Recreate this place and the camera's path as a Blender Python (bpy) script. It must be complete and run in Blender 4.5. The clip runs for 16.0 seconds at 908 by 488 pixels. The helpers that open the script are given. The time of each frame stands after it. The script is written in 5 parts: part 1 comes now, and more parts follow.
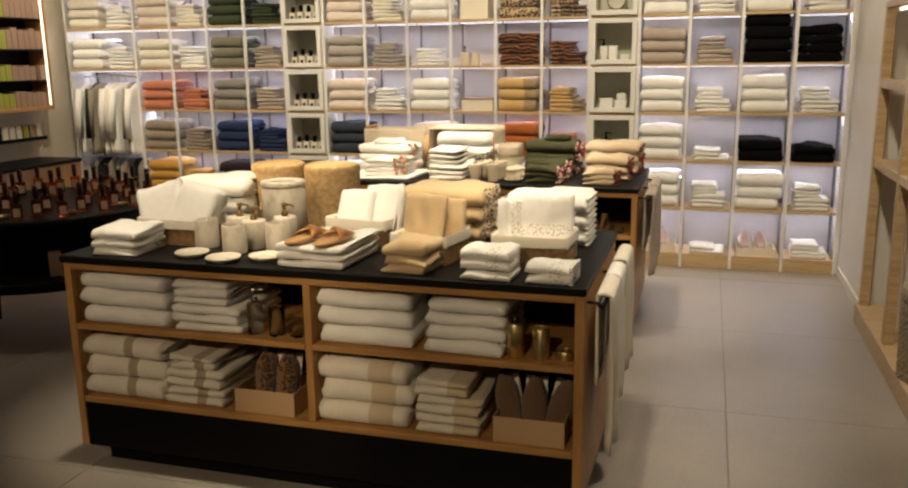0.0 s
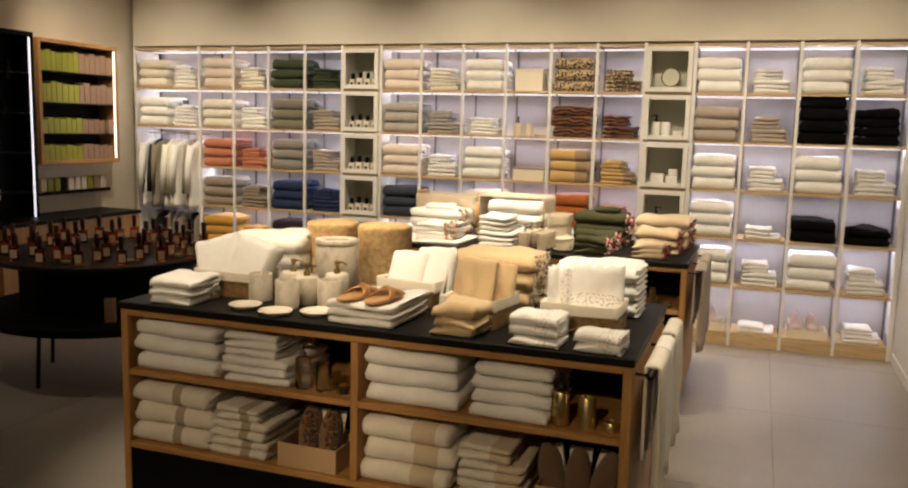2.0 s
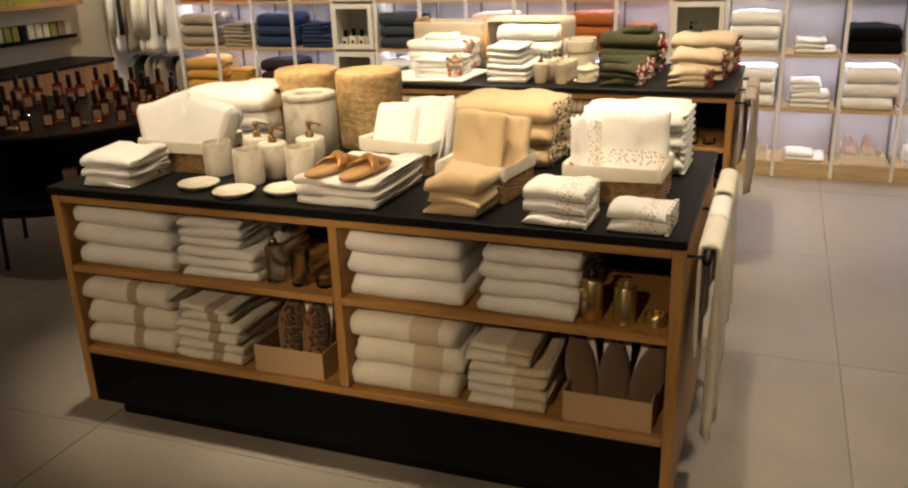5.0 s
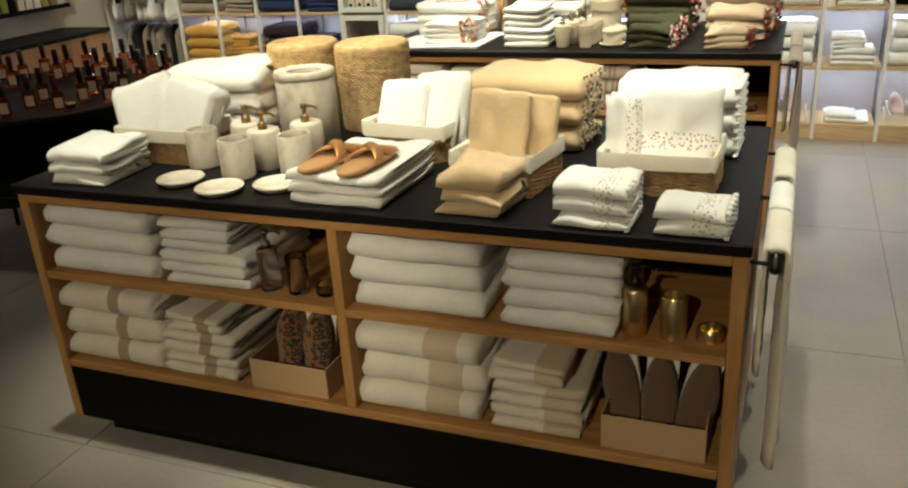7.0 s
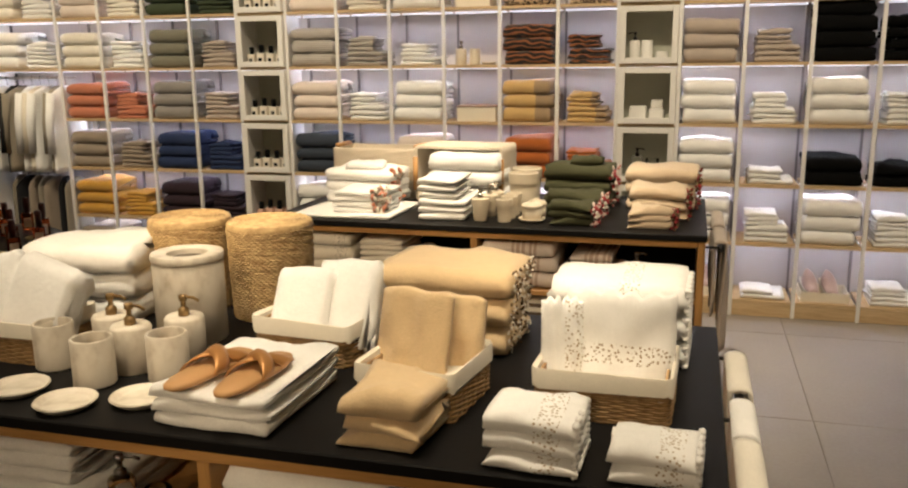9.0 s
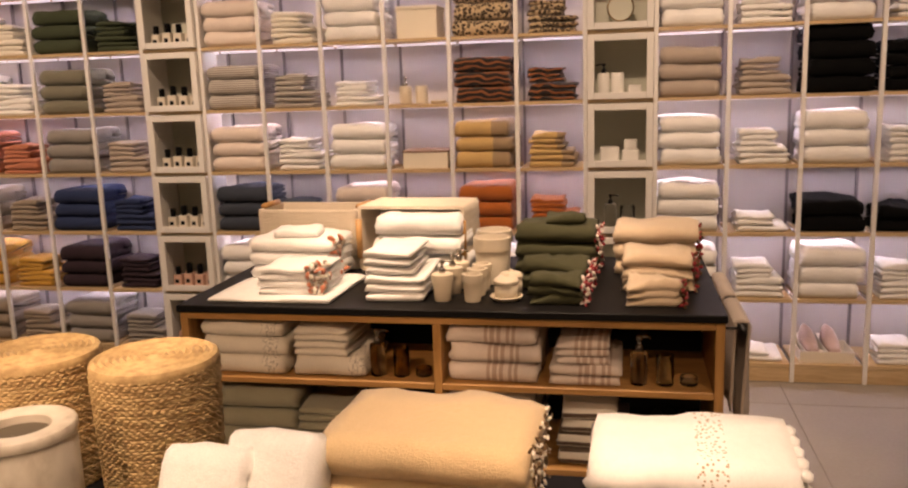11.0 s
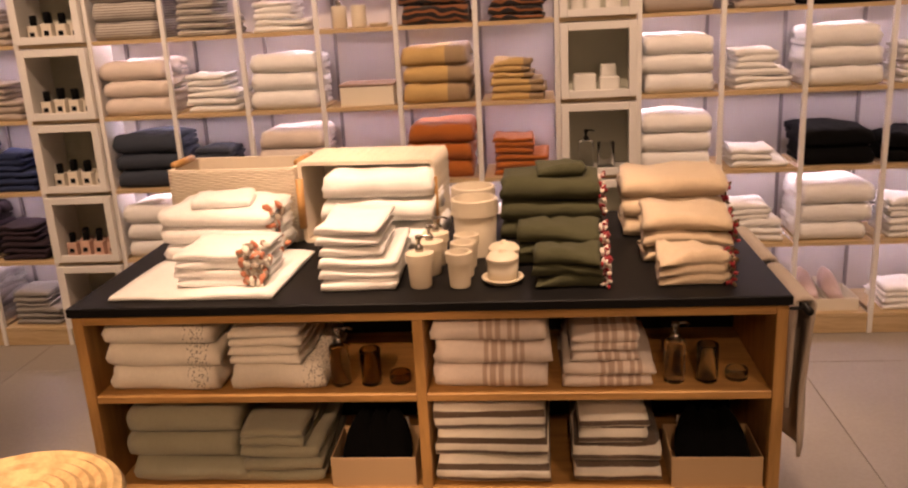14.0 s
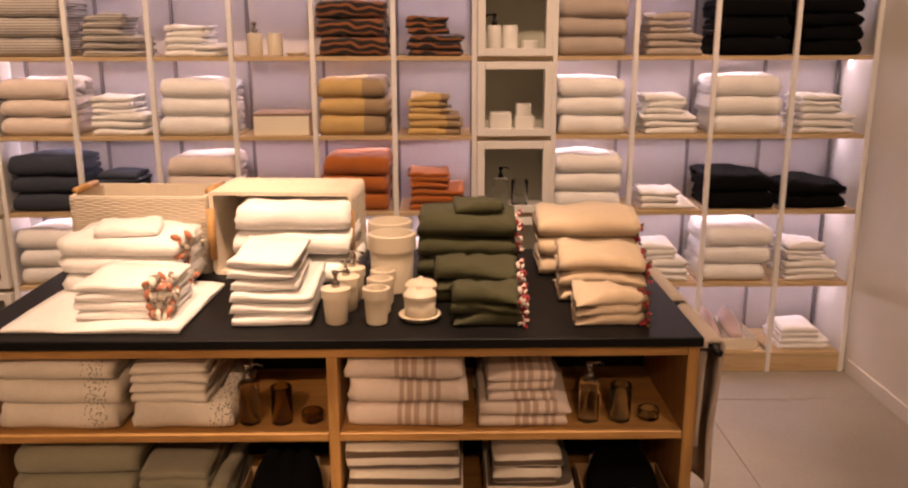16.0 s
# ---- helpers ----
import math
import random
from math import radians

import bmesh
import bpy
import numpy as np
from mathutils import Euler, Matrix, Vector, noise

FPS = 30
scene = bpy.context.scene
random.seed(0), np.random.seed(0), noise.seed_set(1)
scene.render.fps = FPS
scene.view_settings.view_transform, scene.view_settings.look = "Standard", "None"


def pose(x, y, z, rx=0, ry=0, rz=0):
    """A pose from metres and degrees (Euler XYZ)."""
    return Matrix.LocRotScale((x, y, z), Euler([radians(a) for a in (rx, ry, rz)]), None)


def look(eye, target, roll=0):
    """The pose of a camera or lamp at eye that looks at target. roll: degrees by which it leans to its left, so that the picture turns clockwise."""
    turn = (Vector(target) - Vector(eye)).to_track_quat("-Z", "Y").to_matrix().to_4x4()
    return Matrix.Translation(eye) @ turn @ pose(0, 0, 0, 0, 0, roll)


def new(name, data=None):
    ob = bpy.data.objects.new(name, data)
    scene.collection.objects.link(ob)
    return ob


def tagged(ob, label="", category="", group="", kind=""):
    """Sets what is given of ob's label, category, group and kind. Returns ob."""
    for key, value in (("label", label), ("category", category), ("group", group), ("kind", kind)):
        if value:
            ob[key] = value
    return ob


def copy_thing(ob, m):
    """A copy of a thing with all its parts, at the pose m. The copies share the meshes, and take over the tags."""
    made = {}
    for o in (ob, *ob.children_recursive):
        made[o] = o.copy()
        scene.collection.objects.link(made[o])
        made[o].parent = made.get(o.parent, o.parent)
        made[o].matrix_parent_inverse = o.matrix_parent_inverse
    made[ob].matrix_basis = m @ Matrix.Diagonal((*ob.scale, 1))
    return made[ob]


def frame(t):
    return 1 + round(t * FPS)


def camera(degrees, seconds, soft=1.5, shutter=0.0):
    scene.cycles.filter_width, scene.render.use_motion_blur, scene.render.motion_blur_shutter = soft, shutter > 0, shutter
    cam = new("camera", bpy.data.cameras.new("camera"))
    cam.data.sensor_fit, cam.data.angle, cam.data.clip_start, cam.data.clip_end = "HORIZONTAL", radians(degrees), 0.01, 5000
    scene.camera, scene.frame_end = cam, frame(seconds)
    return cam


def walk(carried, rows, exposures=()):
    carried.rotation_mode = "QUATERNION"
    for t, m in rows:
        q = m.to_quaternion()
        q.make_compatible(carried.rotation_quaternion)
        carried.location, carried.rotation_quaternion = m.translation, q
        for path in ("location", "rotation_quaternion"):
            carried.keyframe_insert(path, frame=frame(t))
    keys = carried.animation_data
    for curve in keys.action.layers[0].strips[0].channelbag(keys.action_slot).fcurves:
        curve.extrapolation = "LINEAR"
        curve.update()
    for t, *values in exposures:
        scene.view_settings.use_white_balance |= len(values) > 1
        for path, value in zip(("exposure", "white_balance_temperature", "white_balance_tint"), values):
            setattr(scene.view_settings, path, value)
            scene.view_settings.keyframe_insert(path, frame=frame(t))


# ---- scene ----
cam = camera(56.2, 16.0, soft=2.2)
PATH = [
    (0, (-0.056, 0.329, 1.55), (-0.614, 2.202, 1.124), -0.7),
    (0.5, (-0.063, 0.308, 1.558), (-0.595, 2.215, 1.277), 0.8),
    (1, (-0.072, 0.29, 1.551), (-0.607, 2.203, 1.314), 1.6),
    (1.5, (-0.075, 0.278, 1.552), (-0.749, 2.145, 1.302), 1.5),
    (2, (-0.071, 0.291, 1.54), (-0.735, 2.158, 1.271), 1.5),
    (2.5, (-0.082, 0.316, 1.537), (-0.704, 2.174, 1.135), 0.7),
    (3, (-0.101, 0.377, 1.533), (-0.665, 2.229, 1.03), 0.2),
    (3.5, (-0.137, 0.498, 1.538), (-0.714, 2.334, 0.995), -0.8),
    (4, (-0.167, 0.664, 1.538), (-0.836, 2.453, 0.944), -1.9),
    (4.5, (-0.194, 0.811, 1.541), (-0.876, 2.582, 0.911), -2.0),
    (4.7, (-0.205, 0.851, 1.536), (-0.88, 2.619, 0.891), -1.8),
    (6.8, (-0.344, 1.217, 1.528), (-1.057, 2.916, 0.75), -3.6),
    (7, (-0.345, 1.228, 1.524), (-1.053, 2.939, 0.767), -3.6),
    (7.5, (-0.363, 1.25, 1.537), (-1.026, 3.019, 0.879), -2.8),
    (8, (-0.397, 1.296, 1.538), (-1.024, 3.122, 1.015), -2.7),
    (8.5, (-0.437, 1.404, 1.543), (-1.007, 3.25, 1.028), -1.6),
    (9, (-0.477, 1.571, 1.55), (-1.003, 3.452, 1.119), -0.7),
    (9.5, (-0.518, 1.742, 1.568), (-1.024, 3.631, 1.15), -0.7),
    (10, (-0.614, 1.932, 1.588), (-1.027, 3.849, 1.195), -0.5),
    (10.2, (-0.644, 1.993, 1.602), (-1.041, 3.92, 1.242), -1.4),
    (12.3, (-0.851, 2.674, 1.59), (-1.227, 4.588, 1.149), -2.5),
    (12.5, (-0.879, 2.716, 1.597), (-1.208, 4.634, 1.136), -2.5),
    (13, (-0.947, 2.811, 1.59), (-1.205, 4.726, 1.074), -2.8),
    (13.5, (-1.002, 2.885, 1.609), (-1.226, 4.798, 1.072), -3.6),
    (14, (-1.028, 2.924, 1.601), (-1.222, 4.836, 1.047), -3.1),
    (14.5, (-1.047, 2.947, 1.6), (-1.207, 4.853, 1.018), -2.9),
    (15, (-1.059, 2.959, 1.596), (-1.186, 4.871, 1.025), -2.3),
    (15.5, (-1.066, 2.959, 1.593), (-1.158, 4.877, 1.033), -1.7),
    (16, (-1.06, 2.949, 1.608), (-1.034, 4.889, 1.12), -0.1),
]
EXPOSURES = [(0, -0.06, 6250, 3), (1.5, -0.06, 6300, 4), (3.5, 0.0, 6750, 15), (4.7, 0.08, 6600, 9), (6.8, 0.16, 5450, -8), (8, 0.1, 5700, -3), (9.5, -0.32, 6500, 10),
             (10.2, -0.42, 6800, 18), (12.3, -0.3, 7850, 35), (16, -0.3, 7800, 35)]
walk(cam, [(t, look(eye, target, roll)) for t, eye, target, roll in PATH], EXPOSURES)

# ---- light ----
world = bpy.data.worlds.new("world")
world.use_nodes = True
world.node_tree.nodes["Background"].inputs[0].default_value = (1.0, 0.8, 0.6, 1)
world.node_tree.nodes["Background"].inputs[1].default_value = 0.008
scene.world = world
WARM = (1.0, 0.80, 0.57)
# tint of the shelf fill, imitating light bounced off the oak
FILL_TINT = (1.0, 0.72, 0.45)
COOL = (0.9, 0.86, 1.0)


def area_lamp(name, m, sx, sy, watts, colour, spread=180):
    d = bpy.data.lights.new(name, "AREA")
    d.shape, d.size, d.size_y, d.energy, d.color, d.spread = "RECTANGLE", sx, sy, watts, colour, radians(spread)
    ob = new(name, d)
    ob.matrix_world = m
    return ob


def spot_lamp(name, eye, target, watts, degrees, blend=0.6, colour=WARM):
    d = bpy.data.lights.new(name, "SPOT")
    d.energy, d.color, d.spot_size, d.spot_blend, d.shadow_soft_size = watts, colour, radians(degrees), blend, 0.05
    ob = new(name, d)
    ob.matrix_world = look(eye, target)
    return ob


# ceiling downlights over the tables and along the shelving, plus added fill spots
for lx, ly, watts in ((-2.0, 2.85, 175), (-1.2, 2.85, 165), (-0.6, 2.9, 108), (-2.0, 4.75, 215), (-1.3, 4.75, 215), (-0.7, 4.8, 140)):
    spot_lamp("unseen_spot", (lx, ly, 3.05), (lx, ly + 0.55, 0.9), watts, 43)
# added fill, no fitting there: brightens the near table's shelves from far in front
for lx in (-1.9, -0.8):
    spot_lamp("unseen_spot", (lx, -1.5, 3.05), (lx, 2.9, 0.66), 255, 22, colour=FILL_TINT)
# the same added fill for the far table's shelves, stronger on the left
for lx in (-1.95, -0.85):
    spot_lamp("unseen_spot", (lx, 1.2, 3.05), (lx, 5.0, 0.6), 360 if lx < -1 else 165, 23, colour=FILL_TINT)
spot_lamp("unseen_spot", (-3.6, 2.4, 3.05), (-3.8, 4.4, 0.7), 34, 50)
spot_lamp("unseen_spot", (0.2, 3.2, 3.05), (0.3, 4.4, 0.0), 112, 80)
spot_lamp("unseen_spot", (0.2, 4.2, 3.05), (1.0, 4.9, 0.9), 60, 60)
spot_lamp("unseen_spot", (-4.3, 5.7, 3.05), (-5.6, 6.6, 1.0), 80, 44)
for lx in (-5.0, -3.6, -2.2, -0.9, 0.3):
    spot_lamp("unseen_spot", (lx, 5.1, 3.05), (lx, 6.9, 1.05), 140 if lx < -4 else 158 if lx < -1.5 else 122, 80, 1.0)
# broad added fill lamp for ambient level, not a fitting
area_lamp("ceiling_fill", pose(-1.6, 2.6, 3.1), 4.5, 5.0, 5, WARM)

# ---- materials ----


def mat_new(name, colour, rough=0.7, metal=0.0):
    m = bpy.data.materials.new(name)
    m.use_nodes = True
    nt = m.node_tree
    b = nt.nodes["Principled BSDF"]
    b.inputs["Base Color"].default_value = (*colour, 1)
    b.inputs["Roughness"].default_value = rough
    b.inputs["Metallic"].default_value = metal
    return m, nt, b


def coords(nt, scale=(1, 1, 1), which="Object"):
    tc, mp = nt.nodes.new("ShaderNodeTexCoord"), nt.nodes.new("ShaderNodeMapping")
    mp.inputs["Scale"].default_value = scale
    nt.links.new(tc.outputs[which], mp.inputs["Vector"])
    return mp.outputs["Vector"]


def noise_node(nt, vec, scale, detail=4.0):
    n = nt.nodes.new("ShaderNodeTexNoise")
    n.inputs["Scale"].default_value, n.inputs["Detail"].default_value = scale, detail
    nt.links.new(vec, n.inputs["Vector"])
    return n.outputs["Fac"]


def ramp(nt, fac, stops, constant=False):
    r = nt.nodes.new("ShaderNodeValToRGB")
    r.color_ramp.interpolation = "CONSTANT" if constant else "LINEAR"
    els = r.color_ramp.elements
    while len(els) < len(stops):
        els.new(0.5)
    for e, (p, c) in zip(els, stops):
        e.position, e.color = p, (*c, 1)
    nt.links.new(fac, r.inputs["Fac"])
    return r.outputs["Color"]


def mix(nt, fac, a, b, mode="MIX"):
    n = nt.nodes.new("ShaderNodeMix")
    n.data_type, n.blend_type = "RGBA", mode
    for sock, v in ((n.inputs[0], fac), (n.inputs[6], a), (n.inputs[7], b)):
        if isinstance(v, (int, float)):
            sock.default_value = v
        elif isinstance(v, tuple):
            sock.default_value = (*v, 1)
        else:
            nt.links.new(v, sock)
    return n.outputs[2]


def bump(nt, b, fac, strength=0.3, distance=0.002):
    n = nt.nodes.new("ShaderNodeBump")
    n.inputs["Strength"].default_value, n.inputs["Distance"].default_value = strength, distance
    nt.links.new(fac, n.inputs["Height"])
    nt.links.new(n.outputs["Normal"], b.inputs["Normal"])


def shade(c, k):
    return tuple(min(1, v * k) for v in c)


def plain(name, colour, rough=0.6, metal=0.0, grain=60, vary=0.08, depth=0.0005):
    """A surface with faint blotches and a fine grain."""
    m, nt, b = mat_new(name, colour, rough, metal)
    v = coords(nt)
    f = noise_node(nt, v, 3.0)
    nt.links.new(ramp(nt, f, [(0.3, shade(colour, 1 - vary)), (0.7, shade(colour, 1 + vary))]), b.inputs["Base Color"])
    bump(nt, b, noise_node(nt, v, grain), 0.2, depth)
    return m


def wood(name, light, dark, axis=0, rough=0.45):
    m, nt, b = mat_new(name, light, rough)
    s = [14, 14, 14]
    s[axis] = 1.2
    v = coords(nt, s)
    f, g = noise_node(nt, v, 3.0, 6.0), noise_node(nt, v, 18.0, 3.0)
    c = ramp(nt, f, [(0.3, dark), (0.55, light), (0.75, shade(light, 1.1))])
    nt.links.new(mix(nt, 0.18, c, ramp(nt, g, [(0.35, shade(dark, 0.6)), (0.6, light)])), b.inputs["Base Color"])
    bump(nt, b, g, 0.15, 0.0006)
    return m


def cloth(name, colour, bands=(), band_colour=(0, 0, 0), axis="X", pattern="", terry=True):
    """Woven or terry cloth; bands: (from, to) stretches in metres along one axis in a second colour."""
    m, nt, b = mat_new(name, colour, 0.95)
    v = coords(nt)
    big, fine = noise_node(nt, v, 9.0), noise_node(nt, v, 420.0 if terry else 700.0, 2.0)
    c = ramp(nt, big, [(0.3, shade(colour, 0.94)), (0.7, shade(colour, 1.05))])
    mid = noise_node(nt, v, 70.0, 5.0)
    c = mix(nt, 0.08, c, ramp(nt, mid, [(0.35, shade(colour, 0.75)), (0.6, shade(colour, 1.08))]))
    c = mix(nt, 0.25, c, ramp(nt, fine, [(0.3, shade(colour, 0.6)), (0.65, shade(colour, 1.1))]))
    if bands:
        sep = nt.nodes.new("ShaderNodeSeparateXYZ")
        nt.links.new(v, sep.inputs[0])
        total = None
        for lo, hi in bands:
            cmp_node = nt.nodes.new("ShaderNodeMath")
            cmp_node.operation = "COMPARE"
            nt.links.new(sep.outputs[axis], cmp_node.inputs[0])
            cmp_node.inputs[1].default_value, cmp_node.inputs[2].default_value = (lo + hi) / 2, (hi - lo) / 2
            if total is None:
                total = cmp_node.outputs[0]
            else:
                add = nt.nodes.new("ShaderNodeMath")
                add.operation = "MAXIMUM"
                nt.links.new(total, add.inputs[0]), nt.links.new(cmp_node.outputs[0], add.inputs[1])
                total = add.outputs[0]
        second = band_colour
        if pattern == "embroidery":
            w = nt.nodes.new("ShaderNodeTexVoronoi")
            w.inputs["Scale"].default_value = 140
            nt.links.new(v, w.inputs["Vector"])
            second = ramp(nt, w.outputs["Distance"], [(0.0, band_colour), (0.3, band_colour), (0.38, colour)])
        c = mix(nt, total, c, second)
    elif pattern == "leopard":
        w = nt.nodes.new("ShaderNodeTexVoronoi")
        w.inputs["Scale"].default_value = 55
        nt.links.new(v, w.inputs["Vector"])
        c = ramp(nt, w.outputs["Distance"], [(0.0, (0.2, 0.12, 0.06)), (0.22, (0.03, 0.02, 0.015)), (0.5, colour)], True)
    elif pattern == "zebra":
        w = nt.nodes.new("ShaderNodeTexWave")
        w.inputs["Scale"].default_value, w.inputs["Distortion"].default_value, w.inputs["Detail"].default_value = 9, 9, 1
        w.bands_direction = "Z"
        nt.links.new(v, w.inputs["Vector"])
        c = ramp(nt, w.outputs["Fac"], [(0.0, (0.012, 0.008, 0.008)), (0.62, (0.02, 0.01, 0.008)), (0.78, colour)])
    elif pattern == "sprig":
        w = nt.nodes.new("ShaderNodeTexVoronoi")
        w.inputs["Scale"].default_value = 42
        nt.links.new(v, w.inputs["Vector"])
        c = mix(nt, ramp(nt, w.outputs["Distance"], [(0.0, (1, 1, 1)), (0.3, (0, 0, 0))], True), c, band_colour)
    nt.links.new(c, b.inputs["Base Color"])
    b.inputs["Sheen Weight"].default_value = 0.25 if sum(colour) > 0.3 else 0.03 if sum(colour) > 0.03 else 0.0
    b.inputs["Sheen Roughness"].default_value = 0.6
    b.inputs["Specular IOR Level"].default_value = 0.15
    total_h = nt.nodes.new("ShaderNodeMath")
    total_h.operation = "MULTIPLY_ADD"
    nt.links.new(mid, total_h.inputs[0])
    total_h.inputs[1].default_value = 1.1
    nt.links.new(fine, total_h.inputs[2])
    bump(nt, b, total_h.outputs[0], 0.65 if terry else 0.35, 0.003 if terry else 0.0016)
    return m


def marble_mat():
    m, nt, b = mat_new("marble", (0.75, 0.70, 0.62), 0.5)
    v = coords(nt)
    f = noise_node(nt, coords(nt, (9, 9, 6)), 2.4, 8.0)
    nt.links.new(ramp(nt, f, [(0.28, (0.38, 0.32, 0.24)), (0.42, (0.54, 0.48, 0.39)), (0.5, (0.60, 0.545, 0.45)), (0.7, (0.66, 0.60, 0.51))]), b.inputs["Base Color"])
    bump(nt, b, noise_node(nt, v, 90), 0.08, 0.0004)
    return m


def tile_mat():
    m, nt, b = mat_new("floor_tile", (0.42, 0.39, 0.35), 0.42)
    v = coords(nt, (1, 1, 1), "Object")
    info = nt.nodes.new("ShaderNodeObjectInfo")
    f, g = noise_node(nt, v, 2.2, 5.0), noise_node(nt, v, 60.0)
    c = ramp(nt, f, [(0.3, (0.28, 0.25, 0.215)), (0.7, (0.38, 0.345, 0.30))])
    c = mix(nt, 0.12, c, ramp(nt, info.outputs["Random"], [(0, (0.26, 0.235, 0.2)), (1, (0.41, 0.375, 0.33))]))
    nt.links.new(mix(nt, 0.15, c, ramp(nt, g, [(0.35, (0.25, 0.225, 0.195)), (0.65, (0.41, 0.375, 0.33))])), b.inputs["Base Color"])
    nt.links.new(ramp(nt, f, [(0.3, (0.34,) * 3), (0.7, (0.52,) * 3)]), b.inputs["Roughness"])
    bump(nt, b, g, 0.08, 0.0005)
    return m


def wicker_mat(name, light, dark):
    m, nt, b = mat_new(name, light, 0.65)
    v = coords(nt)
    f, g = noise_node(nt, v, 45.0), noise_node(nt, v, 300.0)
    c = ramp(nt, f, [(0.3, dark), (0.6, light)])
    nt.links.new(mix(nt, 0.2, c, ramp(nt, g, [(0.3, dark), (0.6, light)])), b.inputs["Base Color"])
    bump(nt, b, g, 0.4, 0.001)
    return m


def glow(name, colour, strength):
    m, nt, b = mat_new(name, colour, 0.5)
    b.inputs["Emission Color"].default_value = (*colour, 1)
    b.inputs["Emission Strength"].default_value = strength
    return m


def glass_mat(name, colour=(0.95, 0.96, 0.95), rough=0.03):
    m, nt, b = mat_new(name, colour, rough)
    b.inputs["Transmission Weight"].default_value = 1.0
    b.inputs["IOR"].default_value = 1.45
    return m


WALL = plain("wall_paint", (0.74, 0.69, 0.60), 0.85, vary=0.03)
WHITE_WALL = plain("white_wall_paint", (0.80, 0.77, 0.72), 0.8, vary=0.03)
BACKING = plain("shelf_backing", (0.60, 0.57, 0.57), 0.7, vary=0.03)
CEIL = plain("ceiling_paint", (0.75, 0.71, 0.64), 0.9, vary=0.02)
POST = plain("white_metal", (0.82, 0.80, 0.76), 0.4, vary=0.02)
REAR_POST = plain("grey_metal", (0.22, 0.20, 0.21), 0.5)
OAK = wood("oak", (0.46, 0.25, 0.085), (0.31, 0.155, 0.048))
OAK_UP = wood("oak_upright", (0.46, 0.25, 0.085), (0.31, 0.155, 0.048), 2)
OAK_PALE = wood("pale_oak", (0.60, 0.44, 0.25), (0.46, 0.31, 0.16))
BLACK_TOP = plain("black_laminate", (0.007, 0.0065, 0.0065), 0.5, grain=200, vary=0.15)
BLACK_TOP.node_tree.nodes["Principled BSDF"].inputs["Specular IOR Level"].default_value = 0.12
BLACK = plain("black_paint", (0.004, 0.0038, 0.0038), 0.6, vary=0.2)
BLACK.node_tree.nodes["Principled BSDF"].inputs["Specular IOR Level"].default_value = 0.1
BLACK_METAL = plain("black_metal", (0.015, 0.014, 0.014), 0.35, 0.6)
MARBLE = marble_mat()
TILE = tile_mat()
GROUT = plain("grout", (0.27, 0.245, 0.22), 0.9)
WICKER = wicker_mat("seagrass", (0.60, 0.43, 0.21), (0.34, 0.21, 0.085))
RATTAN = wicker_mat("rattan", (0.40, 0.25, 0.11), (0.17, 0.09, 0.035))
BRONZE = plain("aged_brass", (0.30, 0.20, 0.09), 0.35, 0.9)
GOLD = plain("brushed_gold", (0.76, 0.62, 0.32), 0.3, 1.0)
CHROME = plain("steel", (0.36, 0.33, 0.30), 0.25, 1.0)
GLASS = glass_mat("clear_glass")
SMOKED = glass_mat("smoked_glass", (0.72, 0.58, 0.38))
CERAMIC = plain("cream_ceramic", (0.64, 0.56, 0.43), 0.4, vary=0.03)
CARTON = plain("kraft_board", (0.50, 0.34, 0.19), 0.8, vary=0.05)
CREAM_BOARD = plain("cream_board", (0.78, 0.71, 0.58), 0.8, vary=0.04)
SAGE = plain("sage_board", (0.58, 0.58, 0.48), 0.7, vary=0.04)
LED = glow("led_strip", (0.95, 0.92, 1.0), 1.2)
LED_WARM = glow("led_strip_warm", (1.0, 0.86, 0.66), 2.5)
LIME = plain("lime_carton", (0.30, 0.32, 0.035), 0.5, vary=0.12)
ROSE = plain("rose_carton", (0.31, 0.20, 0.14), 0.6, vary=0.1)
AMBER = glass_mat("amber_glass", (0.55, 0.14, 0.05))
SPIRIT = plain("perfume_label", (0.72, 0.55, 0.40), 0.4)
DARK_RED = plain("dark_red_cap", (0.05, 0.008, 0.006), 0.3)

COL = {
    "white": (0.90, 0.89, 0.865), "cream": (0.82, 0.77, 0.67), "beige": (0.66, 0.53, 0.38), "dark green": (0.055, 0.07, 0.04),
    "grey green": (0.19, 0.18, 0.13), "grey": (0.27, 0.25, 0.23), "taupe": (0.32, 0.26, 0.2), "coral": (0.56, 0.20, 0.11),
    "mustard": (0.62, 0.34, 0.05), "navy": (0.025, 0.04, 0.10), "plum": (0.035, 0.022, 0.03), "blush": (0.76, 0.66, 0.58),
    "denim": (0.045, 0.055, 0.075), "rust": (0.44, 0.12, 0.02), "black": (0.002, 0.002, 0.0022), "moss": (0.062, 0.062, 0.032),
    "sand": (0.66, 0.52, 0.36), "tan": (0.66, 0.49, 0.28), "sage": (0.36, 0.35, 0.25), "stone": (0.44, 0.37, 0.31),
}
CLOTH = {k: cloth("terry_" + k.replace(" ", "_"), v) for k, v in COL.items()}
CLOTH["gold banded"] = cloth("terry_gold_banded", (0.60, 0.40, 0.16), [(0.05, 0.2)], (0.34, 0.24, 0.14))
CLOTH["leopard"] = cloth("terry_leopard", (0.55, 0.42, 0.26), pattern="leopard")
